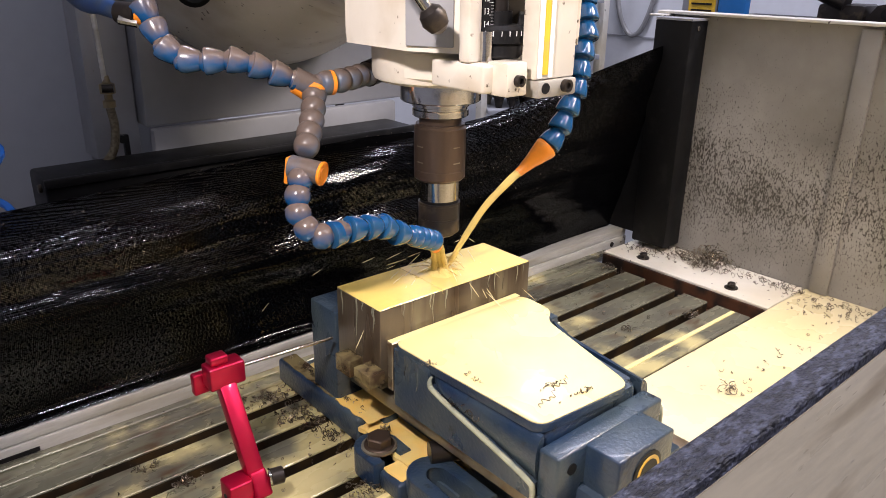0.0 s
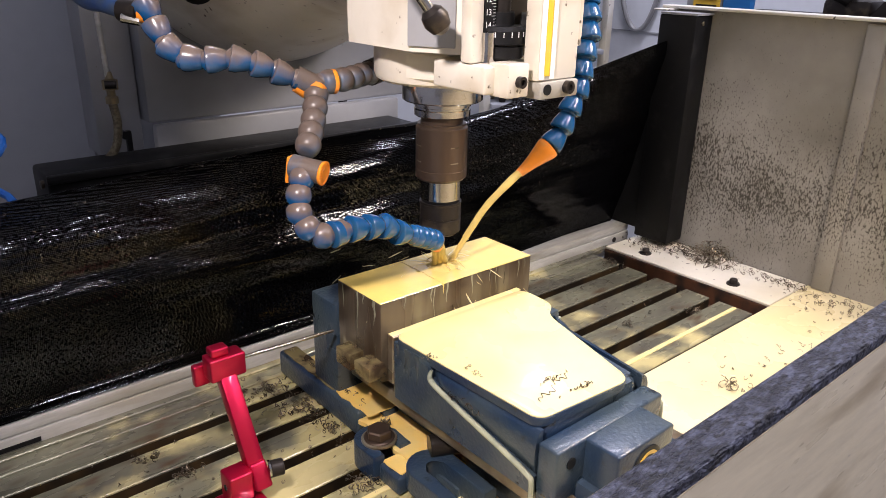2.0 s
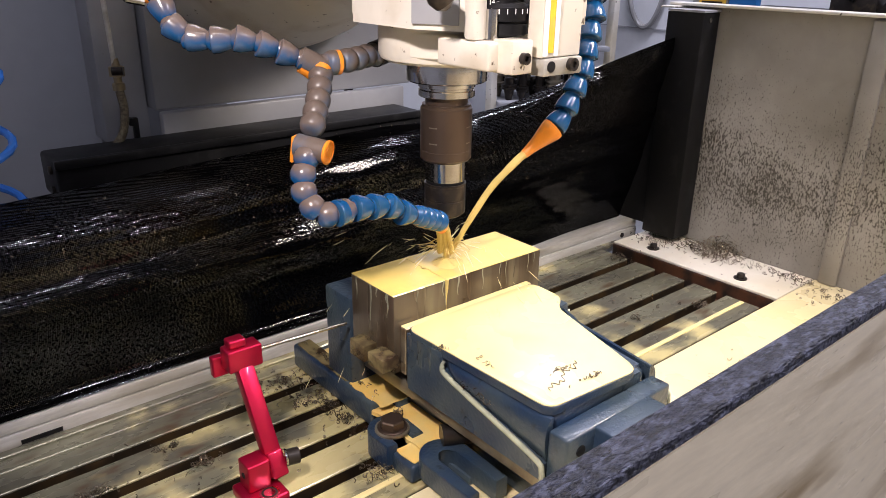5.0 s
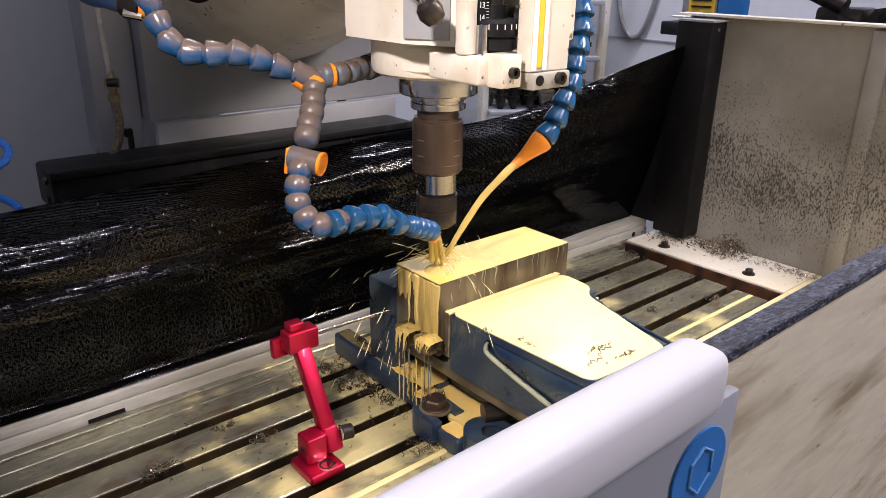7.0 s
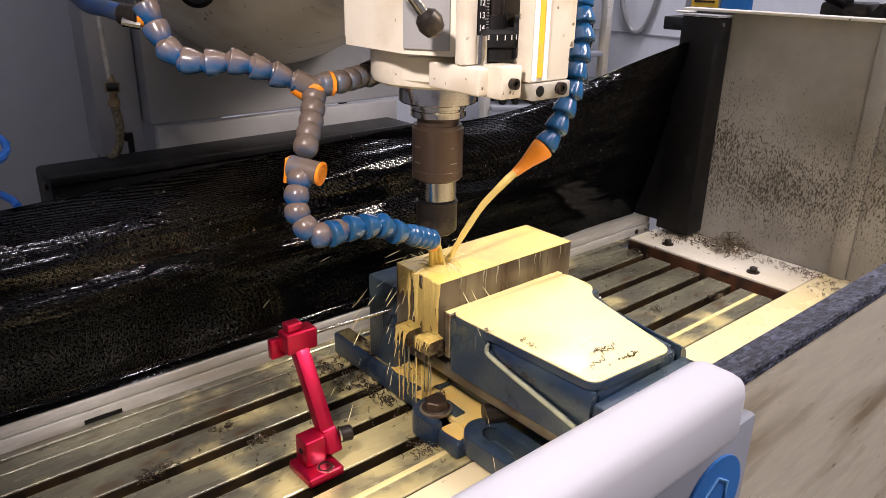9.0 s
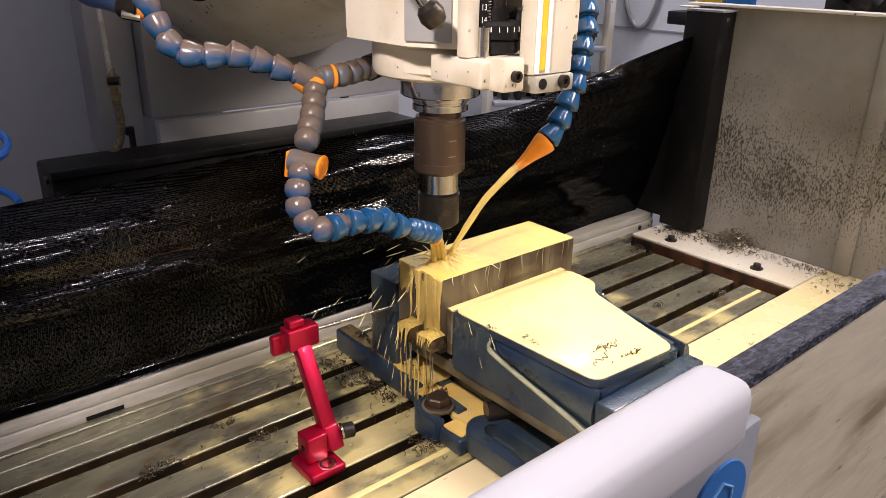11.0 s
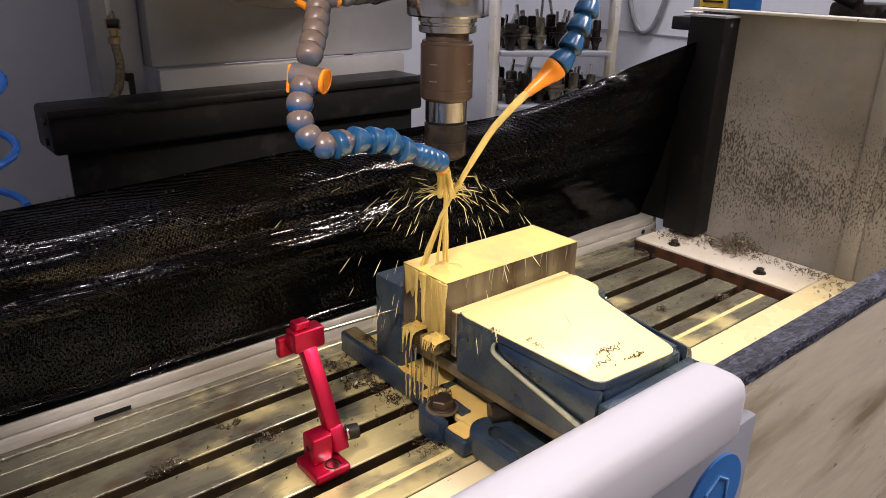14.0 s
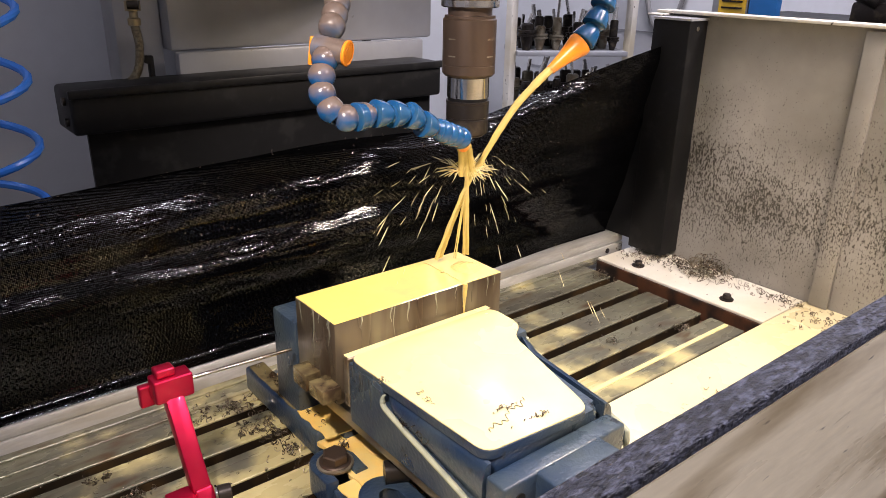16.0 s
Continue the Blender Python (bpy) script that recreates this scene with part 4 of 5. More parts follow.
def milling_head():
    h = empty("milling_head", (AX, AY, 0.45), HEAD_THINGS)
    tagged(h, "white enamelled milling head with quill, speckled with oil", "milling head")
    o = rounded([(0.4205, 0.645), (0.4195, 0.545), (0.445, 0.497), (0.60, 0.497), (0.615, 0.52), (0.615, 0.645)], 0.003)
    bm = add_prism(bmesh.new(), o, 0.432, 0.80)
    es = [e for e in bm.edges if abs(e.verts[0].co.z - 0.432) < 1e-5 and abs(e.verts[1].co.z - 0.432) < 1e-5]
    bmesh.ops.bevel(bm, geom=es, offset=0.008, segments=3, affect="EDGES")
    part("head_body", bm, M["head"], h)
    part("quill_housing", lathe([(0.0640, 0.3935), (0.0695, 0.3965), (0.0715, 0.4020), (0.0715, 0.4318)], Matrix.Translation((AX, AY, 0)), 56), M["head"], h)
    d = Vector((0.445 - 0.418, 0.497 - 0.545, 0)).normalized()
    part("inset_panel", box(0.001, 0.046, -0.0022, 0.0003, 0.437, 0.70, bevel=0.001, turn=Matrix.Translation((0.418, 0.545, 0)) @ Matrix.Rotation(math.atan2(d.y, d.x), 4, "Z")), M["grey"], h, "grey side panel of the head")
    part("guide_column", box(0.4375, 0.4525, 0.482, 0.4965, 0.4262, 0.70, bevel=0.003), M["head"], h)
    # clamp ring with the arm for the depth stop
    r = part("clamp_ring", lathe([(0.0735, 0.4015), (0.0750, 0.403), (0.0750, 0.4245), (0.0735, 0.426)], Matrix.Translation((AX + 0.006, AY - 0.008, 0)), 56), M["head"], h)
    part("ring_arm", box(0.440, 0.515, 0.466, 0.535, 0.4015, 0.4262, bevel=0.0025, seg=3), M["head"], h)
    part("arm_hole", lathe([(0.0042, 0), (0.0042, 0.0012)], along((0.4735, 0.4665, 0.409), (0.4735, 0.44, 0.409)), 16), M["black"], h)
    part("end_block", box(0.4510, 0.4760, 0.4490, 0.4740, 0.4000, 0.4285, bevel=0.002), M["head"], h)
    b = part("socket_screw", lathe([(0.0050, 0), (0.0050, 0.005), (0.0028, 0.005), (0.0028, 0.002)], along((0.4640, 0.4490, 0.4135), (0.4640, 0.42, 0.4135)), 18), M["dark"], h, "dark socket-head screw")
    # depth stop: screw, micrometer nut, rod, scale
    part("stop_screw", rod((0.478, 0.489, 0.42), (0.478, 0.489, 0.70), 0.0085, 18), M["dark"], h, "dark threaded depth-stop screw")
    n = part("stop_nut", lathe([(0.0195, 0.4290), (0.0210, 0.4305), (0.0210, 0.4395), (0.0195, 0.4400), (0.0195, 0.4415), (0.0228, 0.4420), (0.0228, 0.4530), (0.0205, 0.4565), (0.0120, 0.4570), (0.0120, 0.4680)], Matrix.Translation((0.478, 0.489, 0)), 40), M["black"], h, "black knurled micrometer nut")
    for i in range(20):
        a = 2 * math.pi * i / 20
        part("nut_mark", box(0.478 - 0.0003, 0.478 + 0.0003, 0.4658, 0.4664, 0.4480, 0.4522, turn=Matrix.Translation((0.478, 0.489, 0)) @ Matrix.Rotation(a, 4, "Z") @ Matrix.Translation((-0.478, -0.489, 0))), M["print"], n)
    part("guide_rod", rod((0.4555, 0.480, 0.425), (0.4555, 0.480, 0.452), 0.0055, 18), M["steel"], h, "bright steel guide rod")
    # thin plate on the flat face; its dark colour paints a recess's shade
    part("recess_shade", box(0.4540, 0.530, 0.4940, 0.4966, 0.4275, 0.70, bevel=0.001), M["recess"], h, "thin dark plate painted as the shaded recess behind the depth stop")
    part("guide_slot", box(0.440, 0.450, 0.488, 0.494, 0.43, 0.458), M["dark"], h)
    part("lock_knob", rod((0.505, 0.492, 0.455), (0.520, 0.478, 0.452), 0.012, 20), M["black"], h, "black lock knob")
    s = part("depth_scale", box(0.4535, 0.4660, 0.4835, 0.4850, 0.4520, 0.70), M["black"], h, "black depth scale with white figures")
    for i in range(16):
        w = 0.005 if i % 4 == 0 else 0.003
        part("scale_line", box(0.4660 - w, 0.4658, 0.4828, 0.4834, 0.4548 + i * 0.0025, 0.4551 + i * 0.0025), M["print"], s)
    for k, txt in enumerate(("14", "13", "12")):
        c = bpy.data.curves.new("scale_figure", "FONT")
        c.body, c.size, c.extrude = txt, 0.0072, 0.0001
        f = new("scale_figure", c)
        f.data.materials.append(M["print"])
        f.parent = s
        f.matrix_basis = pose(0.4540, 0.4831, 0.4552 + 0.0105 * k, 90, 0, 0)
    # quill feed handle
    g = part("feed_lever", rod((0.372, 0.505, 0.512), (0.402, 0.4915, 0.468), 0.0048, 14), M["steel"], h, "steel quill feed lever")
    part("lever_knob", lathe([(0.004, -0.012), (0.009, -0.008), (0.0115, 0.0), (0.010, 0.007), (0.006, 0.011), (0.001, 0.012)], along((0.4055, 0.490, 0.4630), (0.372, 0.505, 0.512)), 22), M["dark"], g, "dark round knob")

    # spindle nose and tool holder
    q = empty("spindle_nose", (AX, AY, 0.36), HEAD_THINGS)
    tagged(q, "bright ground spindle nose under the quill", "spindle")
    part("nose_ring", lathe([(0.0405, 0.3720), (0.0425, 0.3735), (0.0425, 0.384), (0.0410, 0.3934)], Matrix.Translation((AX, AY, 0)), 48), M["steel"], q)
    part("nose_step", lathe([(0.0285, 0.3560), (0.0300, 0.357), (0.0300, 0.3630), (0.0285, 0.3640), (0.0285, 0.3660), (0.0305, 0.3668), (0.0305, 0.3718)], Matrix.Translation((AX, AY, 0)), 40), M["steel"], q)
    t = empty("tool_holder", (AX, AY, 0.30), None)
    SPINNERS.append(t)
    tagged(t, "brown blued collet chuck holding the spinning end mill", "tool holder")
    z = Matrix.Translation((AX, AY, 0))
    part("shank", lathe([(0.0227, 0.3482), (0.0227, 0.3558)], z, 48), M["holder"], t)
    bod = part("chuck_body", lathe([(0.0232, 0.2868), (0.0250, 0.2872), (0.0278, 0.2900), (0.0278, 0.2985), (0.0275, 0.2988), (0.0275, 0.2994), (0.0278, 0.2997), (0.0278, 0.3440), (0.0262, 0.3456), (0.0262, 0.3480), (0.0230, 0.3481)], z, 64), M["holder"], t)
    for a in (0, 90, 180, 270):
        tm = Matrix.Translation((AX, AY, 0)) @ Matrix.Rotation(radians(a), 4, "Z")
        part("wrench_slot", box(0.0258, 0.0278, -0.0045, 0.0045, 0.3080, 0.3092, turn=tm), M["jaw"], bod, "bright wrench flat")
        part("wrench_slot", box(0.0258, 0.0278, -0.0045, 0.0045, 0.3250, 0.3262, turn=tm), M["jaw"], bod, "bright wrench flat")
    part("bright_band", lathe([(0.0215, 0.2645), (0.0222, 0.2652), (0.0222, 0.2860), (0.0216, 0.2866)], z, 64), M["steel"], t, "bright steel band")
    part("groove", lathe([(0.0214, 0.2618), (0.0214, 0.2644)], z, 48), M["black"], t)
    part("collet_nut", lathe([(0.0175, 0.2235), (0.0195, 0.2250), (0.0195, 0.2272), (0.0226, 0.2276), (0.0228, 0.2300), (0.0228, 0.2425), (0.0222, 0.2428), (0.0222, 0.2442), (0.0228, 0.2445), (0.0228, 0.2590), (0.0232, 0.2595), (0.0232, 0.2617)], z, 64), M["dark"], t, "dark collet nut")
    part("end_mill", lathe([(0.0045, 0.1770), (0.0050, 0.1780), (0.0050, 0.2234)], z, 16), M["steel"], t, "slim steel end mill")

    # linear scale beside the head
    l = empty("linear_scale", (0.52, 0.45, 0.43), HEAD_THINGS)
    tagged(l, "white linear scale housing with yellow strip and end cap", "linear scale")
    part("housing", box(0.4850, 0.5355, 0.4475, 0.466, 0.4120, 0.70, bevel=0.002), M["head"], l)
    part("yellow_strip", box(0.4905, 0.4985, 0.4462, 0.4474, 0.4165, 0.70), M["yellow"], l, "yellow strip down the housing")
    part("strip_edge", box(0.4860, 0.4900, 0.4452, 0.4474, 0.4140, 0.70), M["print"], l)
    part("strip_edge", box(0.4991, 0.5031, 0.4452, 0.4474, 0.4140, 0.70), M["print"], l)
    c = part("end_cap", box(0.4855, 0.5355, 0.4440, 0.4660, 0.3965, 0.4117, bevel=0.002), M["rail"], l, "bare metal end cap")
    part("cap_hole", lathe([(0.0048, 0), (0.0048, 0.001)], along((0.4940, 0.4440, 0.4050), (0.4940, 0.42, 0.4050)), 18), M["black"], c)
    part("cap_screw", lathe([(0.0058, 0), (0.0058, 0.005), (0.003, 0.005), (0.003, 0.003)], along((0.5195, 0.4440, 0.4055), (0.5195, 0.42, 0.4055)), 18), M["dark"], c)


SPINNERS = []


def column():
    c = empty("column_slide", (0.6, 1.2, 0.3), HEAD_THINGS)
    tagged(c, "grey-white column slide casting carrying the ram", "column slide")
    part("slide_face", box(0.395, 0.90, 1.170, 1.26, 0.262, 0.95, bevel=0.006), M["grey"], c)
    part("slide_lip", box(0.398, 0.865, 1.150, 1.1695, 0.212, 0.262, bevel=0.004), M["grey"], c)
    # round ram casting that necks down to the head
    bm = lathe([(0.235, 0), (0.235, 0.06), (0.22, 0.12), (0.17, 0.26), (0.145, 0.36), (0.14, 0.52)], along((0.60, 1.168, 0.585), (0.53, 0.62, 0.585)), 64)
    part("ram", bm, M["head"], c, "round white ram casting with drips")
    part("ram_boss", lathe([(0.024, 0), (0.024, 0.03), (0.018, 0.036)], along((0.415, 0.985, 0.475), (0.36, 0.86, 0.47)), 24), M["black"], c, "dark round boss")
    part("side_flange", box(0.325, 0.394, 1.200, 1.26, 0.215, 0.95, bevel=0.004), M["grey"], c)
    hk = part("hook", box(0.350, 0.358, 1.140, 1.1495, 0.222, 0.262, bevel=0.002), M["black"], c, "small black bracket with screw")
    part("hook_screw", rod((0.345, 1.142, 0.258), (0.345, 1.130, 0.258), 0.006, 12), M["black"], hk)

    bmn = empty("cover_beam", (0.53, 1.1, 0.2), HEAD_THINGS)
    tagged(bmn, "black steel way-cover beam under the column slide", "cover beam")
    part("beam", box(0.217, 0.838, 1.060, 1.145, 0.172, 0.232, bevel=0.006, seg=3), M["black"], bmn)
    part("beam_lip", box(0.215, 0.840, 1.052, 1.0595, 0.222, 0.234, bevel=0.002), M["black"], bmn)
    part("apron", box(0.239, 0.831, 1.085, 1.092, -0.25, 0.1715), M["black"], bmn, "hanging black apron")
    for z in (0.216, 0.188):
        part("screw", lathe([(0.006, 0), (0.006, 0.004), (0.002, 0.005)], along((0.217, 1.085, z), (0.20, 1.085, z)), 12), M["dark"], bmn)

    f = empty("lube_line", (0.344, 1.13, 0.34), HEAD_THINGS)
    tagged(f, "thin steel lube pipe with fitting and braided hose", "lube line")
    part("pipe", rod((0.333, 1.135, 0.342), (0.323, 1.135, 0.70), 0.0035, 10), M["rail"], f)
    part("fitting", lathe([(0.005, 0), (0.009, 0.001), (0.009, 0.010), (0.006, 0.012), (0.006, 0.020), (0.011, 0.021), (0.011, 0.034), (0.006, 0.036), (0.004, 0.046)], Matrix.Translation((0.335, 1.135, 0.305)), 14), M["brass"], f)
    part("braided_hose", tube(spline([(0.335, 1.135, 0.306), (0.337, 1.132, 0.275), (0.328, 1.13, 0.24), (0.303, 1.135, 0.215), (0.278, 1.15, 0.19)], 8), 0.0062, 12), M["braid"], f)
    part("tee", rod((0.326, 1.128, 0.334), (0.340, 1.122, 0.334), 0.006, 12), M["dark"], f)

    k = empty("machine_cabinet", (0.0, 1.5, 0.2), None)
    tagged(k, "tall grey sheet-metal cabinet side behind the machine", "cabinet")
    part("cabinet_panel", box(-0.9, 0.388, 1.46, 1.60, -0.9, 1.4, bevel=0.004), M["cabinet"], k)
    part("cabinet_panel", box(0.392, 0.64, 1.458, 1.60, -0.9, 1.4, bevel=0.004), M["cabinet"], k)


# ---- coolant hoses ----
BEAD = None


def bead_mesh(material, name, long=False):
    """One hose link: a ball, or a flared skirt that grips the ball of the next link."""
    ball = [(0.0050, -0.0095), (0.0078, -0.0088), (0.0098, -0.0068), (0.0110, -0.0030), (0.0113, 0.0), (0.0108, 0.0030), (0.0094, 0.0058), (0.0074, 0.0078), (0.0066, 0.0092)]
    skirt = [(0.0070, -0.0112), (0.0104, -0.0112), (0.0117, -0.0104), (0.0120, -0.0090), (0.0117, -0.0078), (0.0116, -0.0050), (0.0096, 0.0015), (0.0083, 0.0052), (0.0074, 0.0060), (0.0078, 0.0072), (0.0092, 0.0090), (0.0096, 0.0108), (0.0090, 0.0125), (0.0066, 0.0140)]
    return mesh_of(name, lathe(skirt if long else ball, None, 22), material)


def beads(parent, pts, pitch, mesh, flip=False, scale=1.12):
    """Ball-and-socket links threaded along a line."""
    c = spline(pts, 16)
    walked, need, n = 0.0, 0.0, 0
    for a, b in zip(c, c[1:]):
        step = (b - a).length
        while need <= walked + step:
            p = a.lerp(b, (need - walked) / step)
            d = (b - a).normalized() * (-1 if flip else 1)
            tilt = Euler((random.uniform(-0.09, 0.09), random.uniform(-0.09, 0.09), 0)).to_matrix().to_4x4()
            ob = new("hose_link", mesh(n) if callable(mesh) else mesh)
            ob.parent = parent
            ob.matrix_basis = Matrix.Translation(-parent.matrix_basis.translation) @ along(p, p + d) @ tilt @ Matrix.Scale(scale, 4)
            need += pitch
            n += 1
        walked += step


def hoses():
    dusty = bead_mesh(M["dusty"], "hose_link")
    blue, soiled = bead_mesh(M["blue"], "hose_link", True), bead_mesh(M["soiled"], "hose_link")
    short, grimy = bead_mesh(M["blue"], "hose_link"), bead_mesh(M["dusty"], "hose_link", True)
    h = empty("coolant_hose", (0.39, 0.66, 0.38), HEAD_THINGS)
    tagged(h, "segmented blue coolant hose, soiled brown, with orange fittings", "coolant hose", "coolant hoses")
    LEFT = [(0.266, 0.746, 0.4565), (0.271, 0.73, 0.4325), (0.281, 0.718, 0.4190), (0.296, 0.705, 0.4160), (0.314, 0.694, 0.4160), (0.33, 0.686, 0.4145), (0.348, 0.681, 0.4085), (0.365, 0.675, 0.4005), (0.380, 0.671, 0.3955)]
    BRANCH = [(0.408, 0.660, 0.3915), (0.431, 0.662, 0.3925), (0.459, 0.674, 0.3935), (0.483, 0.681, 0.3935)]
    UPPER = [(0.391, 0.659, 0.3805), (0.379, 0.644, 0.3637), (0.364, 0.628, 0.3477), (0.351, 0.614, 0.3350)]
    LOWER = [(0.339, 0.604, 0.3137), (0.33, 0.597, 0.2956), (0.329, 0.59, 0.2796), (0.337, 0.577, 0.2660), (0.36, 0.571, 0.2660), (0.384, 0.571, 0.2650), (0.41, 0.574, 0.2600), (0.434, 0.575, 0.2480), (0.452, 0.577, 0.2400)]
    ENDS = [(0.455, 0.577, 0.2390), (0.479, 0.577, 0.2290)]
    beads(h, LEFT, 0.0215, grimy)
    beads(h, BRANCH, 0.0165, soiled)
    beads(h, UPPER, 0.0160, soiled, True)
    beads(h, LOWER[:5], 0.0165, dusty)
    beads(h, LOWER[4:], 0.0205, blue)
    beads(h, ENDS, 0.0085, short, True, 1.06)
    part("y_piece", add_rod(rod((0.376, 0.672, 0.3975), (0.396, 0.662, 0.3865), 0.0115, 18), (0.409, 0.660, 0.3915), (0.388, 0.666, 0.3905), 0.0105, 18, 0.0085), M["soiled"], h, "brown Y-piece")
    part("collar", rod((0.377, 0.6715, 0.3905), (0.388, 0.6675, 0.3820), 0.0085, 18), M["orange"], h, "orange collar")
    part("collar", rod((0.393, 0.6600, 0.3865), (0.390, 0.6575, 0.3830), 0.0105, 18), M["orange"], h, "orange collar")
    part("collar", rod((0.409, 0.6595, 0.3915), (0.413, 0.6590, 0.3915), 0.0125, 18), M["orange"], h, "orange collar")
    v0, v1 = Vector((0.3375, 0.6180, 0.3245)), Vector((0.3540, 0.5925, 0.3200))
    way = (v1 - v0).normalized()
    part("valve_body", rod(v0, v1, 0.0110, 24), M["soiled"], h, "brown inline valve")
    part("valve_cap", lathe([(0.0112, 0), (0.0118, 0.0010), (0.0118, 0.0026), (0.0100, 0.0032), (0.0095, 0.0022), (0.0060, 0.0022), (0.0055, 0.0030)], along(v1, v1 + way), 24), M["orange"], h, "orange valve cap")
    part("valve_handle", box(-0.006, 0.006, -0.017, 0.009, -0.004, 0.0, bevel=0.0015, turn=along(v0, v1)), M["orange"], h, "orange valve lever")
    part("nozzle", lathe([(0.010, 0), (0.009, 0.004), (0.0062, 0.012), (0.006, 0.016)], along((0.478, 0.577, 0.2290), (0.489, 0.581, 0.2150)), 18), M["orange"], h, "orange coolant nozzle")
    part("mount", rod((0.470, 0.678, 0.3935), (0.505, 0.690, 0.3985), 0.014, 18), M["dark"], h, "dark threaded mount")
    s = part("supply_hose", tube(spline([(0.20, 1.0, 0.60), (0.215, 0.90, 0.5100), (0.232, 0.842, 0.4680), (0.240, 0.795, 0.4625), (0.251, 0.762, 0.4575)], 8), 0.0085, 14), M["supply"], h, "blue rubber supply hose")
    part("hose_clip", rod((0.247, 0.769, 0.4580), (0.259, 0.752, 0.4565), 0.0105, 16), M["dark"], h, "worm-drive hose clip")
    part("clip_screw", rod((0.243, 0.758, 0.4520), (0.257, 0.748, 0.4490), 0.0045, 10), M["steel"], h)
    part("hose_tail", rod((0.259, 0.752, 0.4565), (0.266, 0.745, 0.4545), 0.009, 16), M["orange"], h)

    r = empty("coolant_hose", (0.63, 0.53, 0.38), HEAD_THINGS)
    tagged(r, "segmented blue coolant hose ending in an orange nozzle", "coolant hose", "coolant hoses")
    RIGHT = [(0.673, 0.551, 0.483), (0.667, 0.545, 0.46), (0.661, 0.538, 0.437), (0.652, 0.534, 0.414), (0.642, 0.529, 0.386), (0.633, 0.528, 0.37), (0.624, 0.528, 0.354), (0.614, 0.528, 0.337), (0.603, 0.531, 0.323)]
    beads(r, [(0.690, 0.56, 0.56)] + RIGHT, 0.0205, blue, True)
    part("nozzle", lathe([(0.0125, -0.003), (0.0130, 0.0), (0.0122, 0.004), (0.0075, 0.022), (0.0055, 0.034), (0.0050, 0.040)], along((0.600, 0.532, 0.3205), (0.570, 0.544, 0.294)), 24), M["orange"], r, "orange tapered nozzle")


def background():
    # coiled blue air hose hanging beside the machine
    pts = []
    for i in range(9 * 16):
        a = 2 * math.pi * i / 16
        pts.append((0.137 + 0.036 * math.cos(a), 1.055 + 0.036 * math.sin(a), 0.20 + 0.0826 * i / 16))
    c = thing("air_hose_coil", tube(pts, 0.0052, 8), M["coil"])
    tagged(c, "coiled bright blue air hose hanging in loops", "air hose")
    # cable loop on the east wall
    pts = [(2.588, y * 1.105, 0.5 + (z - 0.5) * 1.105) for y, z in ((1.78, 0.75), (1.765, 0.50), (1.74, 0.36), (1.69, 0.285), (1.64, 0.30), (1.60, 0.40), (1.58, 0.52), (1.57, 0.75))]
    c = thing("cable", tube(spline(pts, 8), 0.010, 8), M["grey"])
    tagged(c, "grey cable hanging in a loop before the wall", "cable")
    # rack of tool holders
    k = empty("tool_rack", (2.15, 2.05, -0.3), None)
    tagged(k, "white steel rack crowded with dark tool holders", "tool rack")
    base, end = Vector((2.036, 2.136, 0)), Vector((2.44, 1.888, 0))
    d = (end - base).normalized()
    n = Vector((-d.y, d.x, 0))
    turn = Matrix.Rotation(math.atan2(d.y, d.x), 4, "Z")
    for p in (base, end):
        part("upright", box(p.x - 0.016, p.x + 0.016, p.y - 0.016, p.y + 0.016, -0.95, 0.9, bevel=0.002), M["white"], k)
    for z in (-0.02, 0.19, 0.40, 0.61):
        part("shelf", box(0.02, 0.455, -0.05, 0.22, z - 0.018, z, bevel=0.002, turn=Matrix.Translation(base) @ turn), M["cabinet"], k)
    rnd = random.Random(5)
    for z in (-0.02, 0.19, 0.40):
        for row in (0.17, 0.09, 0.01):
            for i in range(6):
                p = base + d * (0.06 + 0.068 * i + rnd.uniform(-0.014, 0.014)) + n * (row + rnd.uniform(-0.015, 0.015)) + Vector((0, 0, z))
                s = rnd.uniform(0.75, 1.15)
                o = empty("spare_tool_holder", tuple(p))
                tagged(o, "dark spare tool holder standing on the rack", "tool holder", "spare tool holders")
                mouth = rnd.uniform(0.07, 0.12)
                part("cone", lathe([(0.014 * s, 0), (0.024 * s, 0.045 * s), (0.033 * s, 0.046 * s), (0.033 * s, 0.053 * s), (0.029 * s, 0.054 * s), (0.029 * s, 0.058 * s), (0.033 * s, 0.059 * s), (0.033 * s, 0.066 * s), (0.021 * s, 0.067 * s), (0.021 * s, mouth), (0.016 * s, mouth + 0.006)], Matrix.Translation(p), 16), M["dark" if rnd.random() < 0.75 else "jaw"], o)
                if rnd.random() < 0.7:
                    lean = Vector((rnd.uniform(-0.02, 0.02), rnd.uniform(-0.02, 0.02), 0))
                    part("tool", rod(p + Vector((0, 0, mouth)), p + lean + Vector((0, 0, mouth + rnd.uniform(0.02, 0.085))), rnd.uniform(0.004, 0.010), 10), M["steel"], o)
    # slim black stand behind the column
    b = empty("black_stand", (0.962, 1.5, -0.9))
    tagged(b, "slim black steel stand behind the machine column", "stand")
    part("post", box(0.956, 0.970, 1.49, 1.51, -0.95, 0.335, bevel=0.002), M["black"], b)
    part("arm", box(0.956, 1.06, 1.494, 1.506, 0.335, 0.345, bevel=0.001), M["black"], b)
    # equipment boxes beyond the side guard
    b = empty("equipment_box", (2.2, 1.2, 0.4))
    tagged(b, "blue and yellow equipment box beyond the guard", "box")
    part("blue_body", box(2.05, 2.08, 1.100, 1.185, 0.373, 0.70, bevel=0.006), M["logo"], b)
